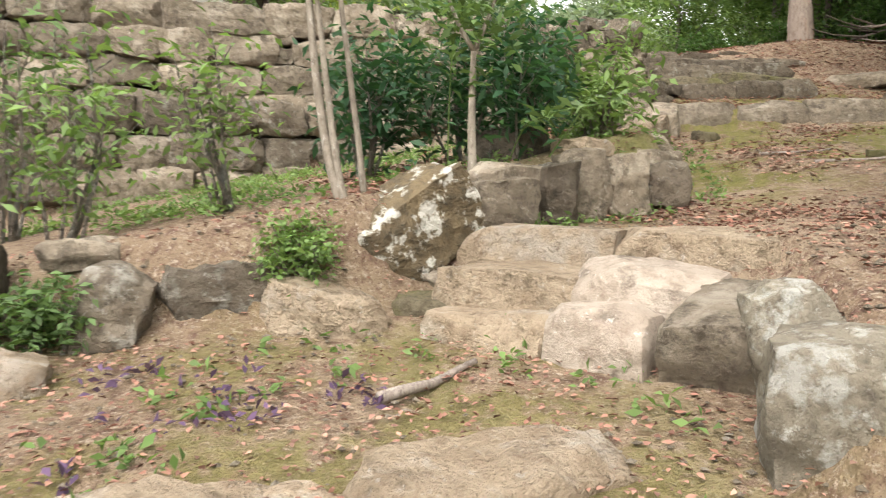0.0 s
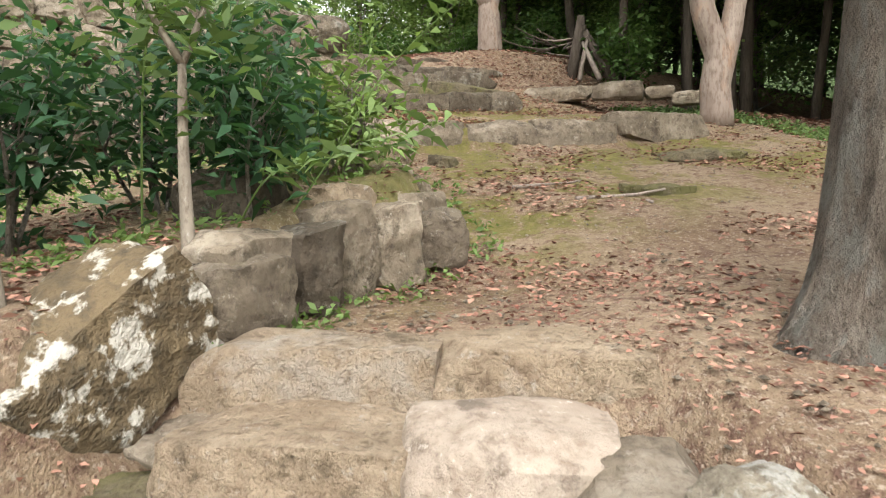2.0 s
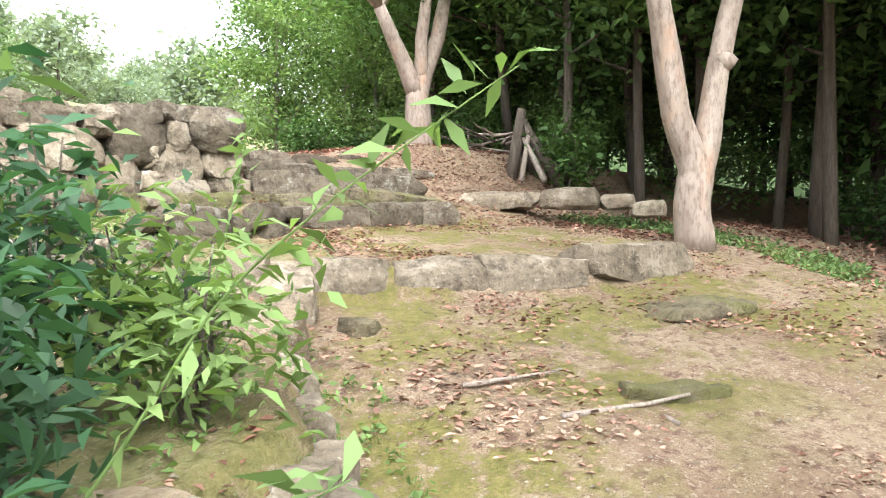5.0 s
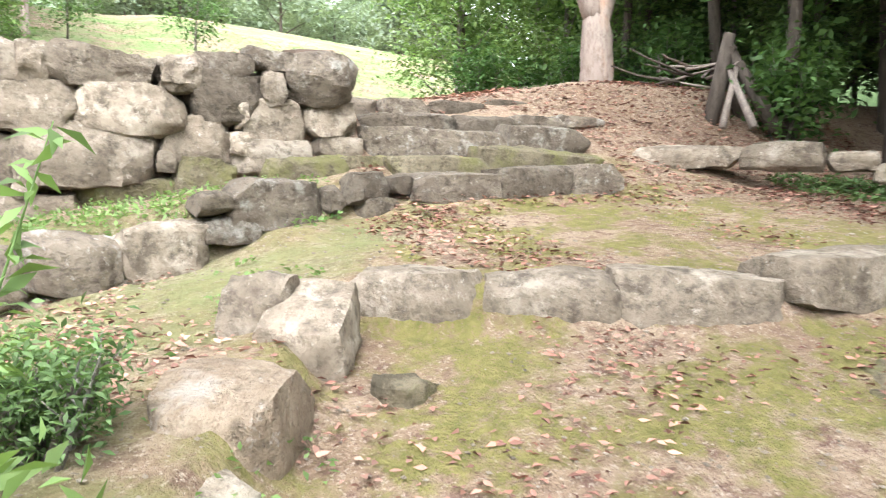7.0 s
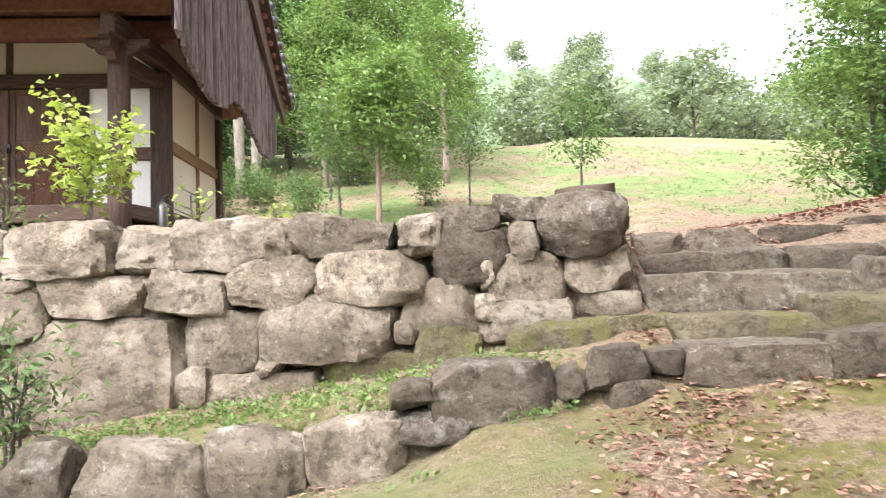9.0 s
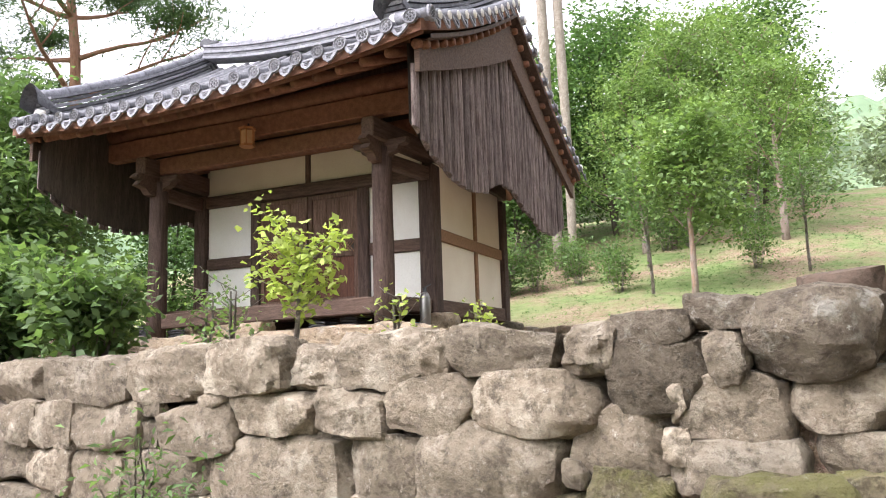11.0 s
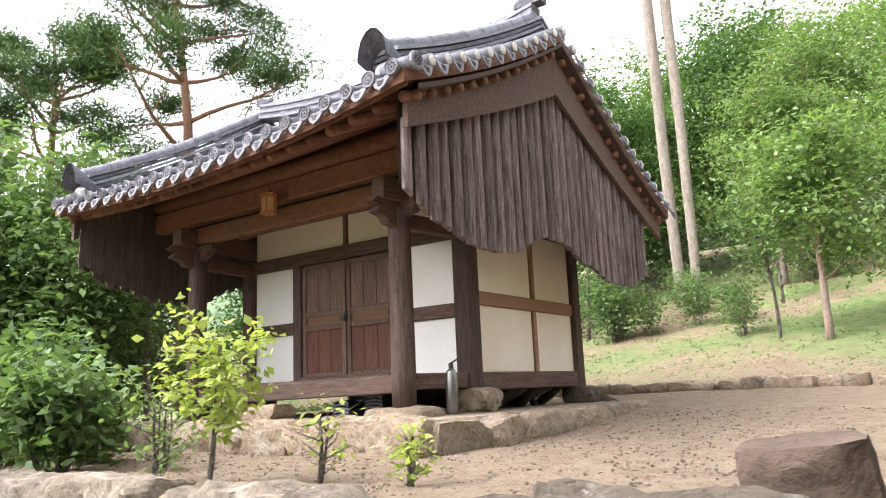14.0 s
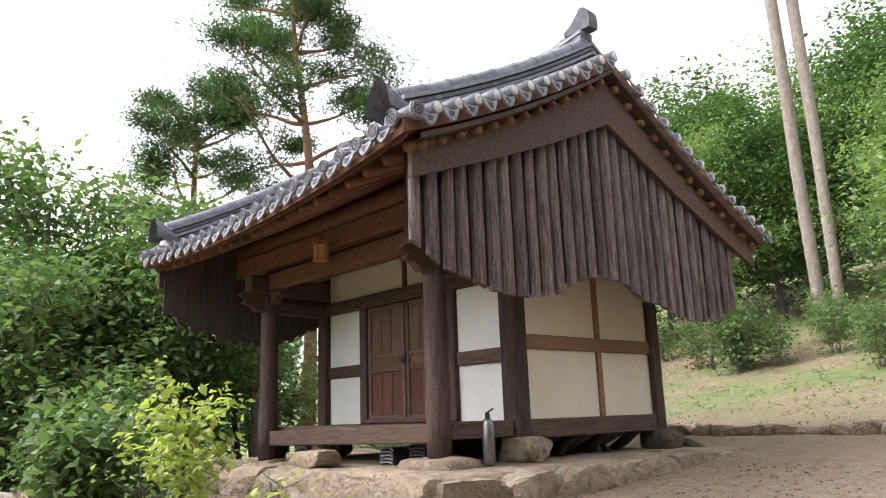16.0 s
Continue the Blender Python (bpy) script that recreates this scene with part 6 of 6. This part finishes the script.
litter("fallen_leaves", scatter(1600, 5, lambda x, y, p: p > -0.5, (-2, 9, 10.6, 16)), 0.035, LITTER, 5, "small dry leaves and chips on the yard")
litter("forest_litter", scatter(9000, 4, lambda x, y, p: p > -0.3, (9.5, 18, -2, 9)), 0.09, LITTER, 4, "brown leaf litter on the forest floor")


def weed_patch(pts, size, material, seed, label, name="weeds", count=7):
    me = leaves(name, pts, size, material, seed, spread=size * 0.5, count=count, lance=0.45, droop=-0.35)
    return tagged(new(name, me), label, "weeds", kind="stuff")


weed_patch(scatter(900, 11, lambda x, y, p: (np.abs(side_of(x, y, EDGE_BED) + 0.2) < 0.25) & (p > -0.15), (1.5, 5, 4.5, 7.8)), 0.05, LEAF_LIGHT, 11, "small bright green weeds along the stones")
weed_patch(scatter(230, 12, lambda x, y, p: (side_of(x, y, EDGE_LOW) < -0.15) & (p > 0.0), (-1.5, 2.2, 1.2, 3.8)), 0.06, LEAF_LIGHT, 12, "small bright green weeds in the earth", count=9)
weed_patch(scatter(120, 13, lambda x, y, p: p > 0.05, (-1.2, 1.2, 2.3, 3.6)), 0.05, PURPLE, 13, "small purple-leaved weeds in the earth")
weed_patch(scatter(700, 14, lambda x, y, p: p > 0.0, (1.0, 5.6, 9.15, 9.95)), 0.045, LEAF_LIGHT, 14, "short grass and weeds on the strip by the wall")
weed_patch(scatter(2600, 15, lambda x, y, p: (p > 0.0) & (side_of(x, y, EDGE_BED) > 0.15) & (y < 8.8), (-1, 5.2, 5, 9)), 0.05, LEAF_LIGHT, 15, "short grass and weeds in the bed")
weed_patch(scatter(1200, 16, lambda x, y, p: (p > 0.0), (9.3, 11, 4, 9.5)), 0.07, LEAF_MID, 16, "creeping green weeds at the path's edge")
weed_patch(scatter(12000, 17, lambda x, y, p: p > -0.25, (-14, 20, 22, 44)), 0.06, LEAF_MID, 17, "meadow grass on the slope", "grass", 5)
weed_patch(scatter(2500, 18, lambda x, y, p: p > -0.4, (-14, -6, 8, 22)), 0.13, LEAF_MID, 18, "long grass behind the pavilion", "grass", 6)

border = thing("kerb_border", Matrix(), "line of small pale stones edging the yard", "kerb", kind="structure")
for k in range(40):
    x = -8 + 0.42 * k + rngd.uniform(-0.05, 0.05)
    y = 21.2 + 0.05 * x
    part("stone", stone_mesh(rngd.uniform(0.3, 0.5), 0.3, rngd.uniform(0.16, 0.3), 700 + k, STONE_WARM, cuts=3), None, border, at=pose(x, y, land_at(x, y) + 0.08, 0, 0, rngd.uniform(-15, 15)))
for x, y, ln, yaw, r in ((1.15, 3.0, 0.55, 35, 0.028), (5.0, 5.35, 0.7, -30, 0.018), (5.35, 4.95, 0.5, 60, 0.012), (4.9, 5.9, 0.6, -20, 0.015), (2.9, 2.2, 0.3, -50, 0.02)):
    rr = random.Random(int(x * 100))
    sh = Shape()
    limb(sh, (0, 0, 0), (1, 0, 0), ln, r, r * 0.5, rr, 0.12, 6, 7, 0.2, rise=0.0)
    single("stick", sh, DEADWOOD, pose(x, y, land_at(x, y) + r * 1.2, 0, 0, yaw), "dry grey stick lying on the ground", "stick")


def pebbles(name, pts, size, material, seed, label):
    g = np.random.default_rng(seed)
    octa = np.array([(1, 0, 0), (-1, 0, 0), (0, 1, 0), (0, -1, 0), (0, 0, 1), (0, 0, -1)], float)
    tri = np.array([(0, 2, 4), (2, 1, 4), (1, 3, 4), (3, 0, 4), (2, 0, 5), (1, 2, 5), (3, 1, 5), (0, 3, 5)])
    n = len(pts)
    a = g.uniform(0, 6.28, n)
    s = size * g.uniform(0.4, 1.5, (n, 1, 1)) * np.array([1.3, 1.0, 0.6]) * g.uniform(0.7, 1.2, (n, 6, 1))
    v = octa[None] * s
    x = v[:, :, 0] * np.cos(a)[:, None] - v[:, :, 1] * np.sin(a)[:, None]
    y = v[:, :, 0] * np.sin(a)[:, None] + v[:, :, 1] * np.cos(a)[:, None]
    v = np.stack([x, y, v[:, :, 2]], -1) + pts[:, None, :]
    f = (tri[None] + 6 * np.arange(n)[:, None, None]).reshape(-1, 3)
    me = bpy.data.meshes.new(name)
    me.from_pydata(v.reshape(-1, 3).tolist(), [], f.tolist())
    me.materials.append(material)
    return tagged(new(name, me), label, "pebbles", kind="stuff")


pebbles("pebbles", scatter(3500, 21, lambda x, y, p: p > -0.3, (-3, 4.5, -1, 4.6)), 0.013, STONE, 21, "small pebbles and crumbs of earth")
pebbles("pebbles", scatter(2500, 22, lambda x, y, p: p > -0.2, (2.5, 10, 4.4, 9.2)), 0.010, STONE, 22, "small pebbles and crumbs of earth")
pebbles("pebbles", scatter(5000, 23, lambda x, y, p: p > -0.5, (-2, 11, 10.6, 18)), 0.014, STONE, 23, "small pebbles and crumbs on the yard")


# brush left lying by the mound's tree
brush = thing("brush_pile", pose(11.15, 11.2, land_at(11.15, 11.2)), "heap of dry broken branches on the mound", "brush pile")
rb = random.Random(61)
for k in range(14):
    sh = Shape()
    a = rb.uniform(0, 6.28)
    limb(sh, (rb.uniform(-0.5, 0.3), rb.uniform(-0.3, 0.3), 0.02 + 0.02 * k), (math.cos(a), math.sin(a), rb.uniform(0.0, 0.25)), rb.uniform(0.5, 1.1), 0.022, 0.008, rb, 0.15, 5, 5, rise=0.0)
    part("branch", sh, DEADWOOD if k % 2 else BARK_AND_GAP_DARK, brush, smooth=True)


# long shoots that arch out of the shrubs
def long_shoot(points, seed, leafmat, leaf, every=0.06):
    x, y, z = points[0]
    ob = thing("leafy_shoot", pose(x, y, z), "long thin shoot with lance-shaped green leaves", "shoot", "shoots of the shrubs")
    pts = [Vector(p) - Vector(points[0]) for p in points]
    fine = []
    for i in range(len(pts) - 1):
        a, b = pts[max(i - 1, 0)], pts[min(i + 2, len(pts) - 1)]
        for q in range(8):
            t = q / 8
            fine.append(0.5 * ((2 * pts[i]) + (pts[i + 1] - a) * t + (2 * a - 5 * pts[i] + 4 * pts[i + 1] - b) * t * t + (3 * pts[i] - a - 3 * pts[i + 1] + b) * t ** 3))
    fine.append(pts[-1])
    n = len(fine)
    part("stem", Shape().tube(fine, [0.006 - 0.0045 * i / n for i in range(n)], 6), LEAF_LIGHT, ob, smooth=True)
    g = np.random.default_rng(seed)
    at = np.concatenate([np.array([fine[i].lerp(fine[i + 1], q) for q in (0.0, 0.33, 0.66)]) for i in range(n // 4, n - 1)])
    part("foliage", leaves("foliage", at, leaf, leafmat, seed, spread=0.006, lance=0.28, curl=0.3), None, ob)


long_shoot([(2.62, 5.2, 1.78), (2.85, 5.0, 2.2), (3.0, 4.83, 2.53), (3.13, 4.55, 2.77), (3.32, 4.2, 3.02)], 91, LEAF_LIGHT, 0.11)
long_shoot([(2.35, 5.15, 1.76), (2.35, 4.8, 2.02), (2.45, 4.55, 2.1), (2.68, 4.38, 2.15), (2.94, 4.25, 2.27)], 92, LEAF_MID, 0.12)
long_shoot([(3.35, 5.85, 1.95), (3.5, 5.85, 2.5), (3.63, 5.9, 2.9), (3.73, 5.97, 3.22)], 93, LEAF_LIGHT, 0.10)
long_shoot([(2.0, 5.4, 1.75), (1.95, 5.1, 2.5), (2.0, 4.9, 2.95), (2.2, 4.7, 3.2)], 94, LEAF_MID, 0.12)
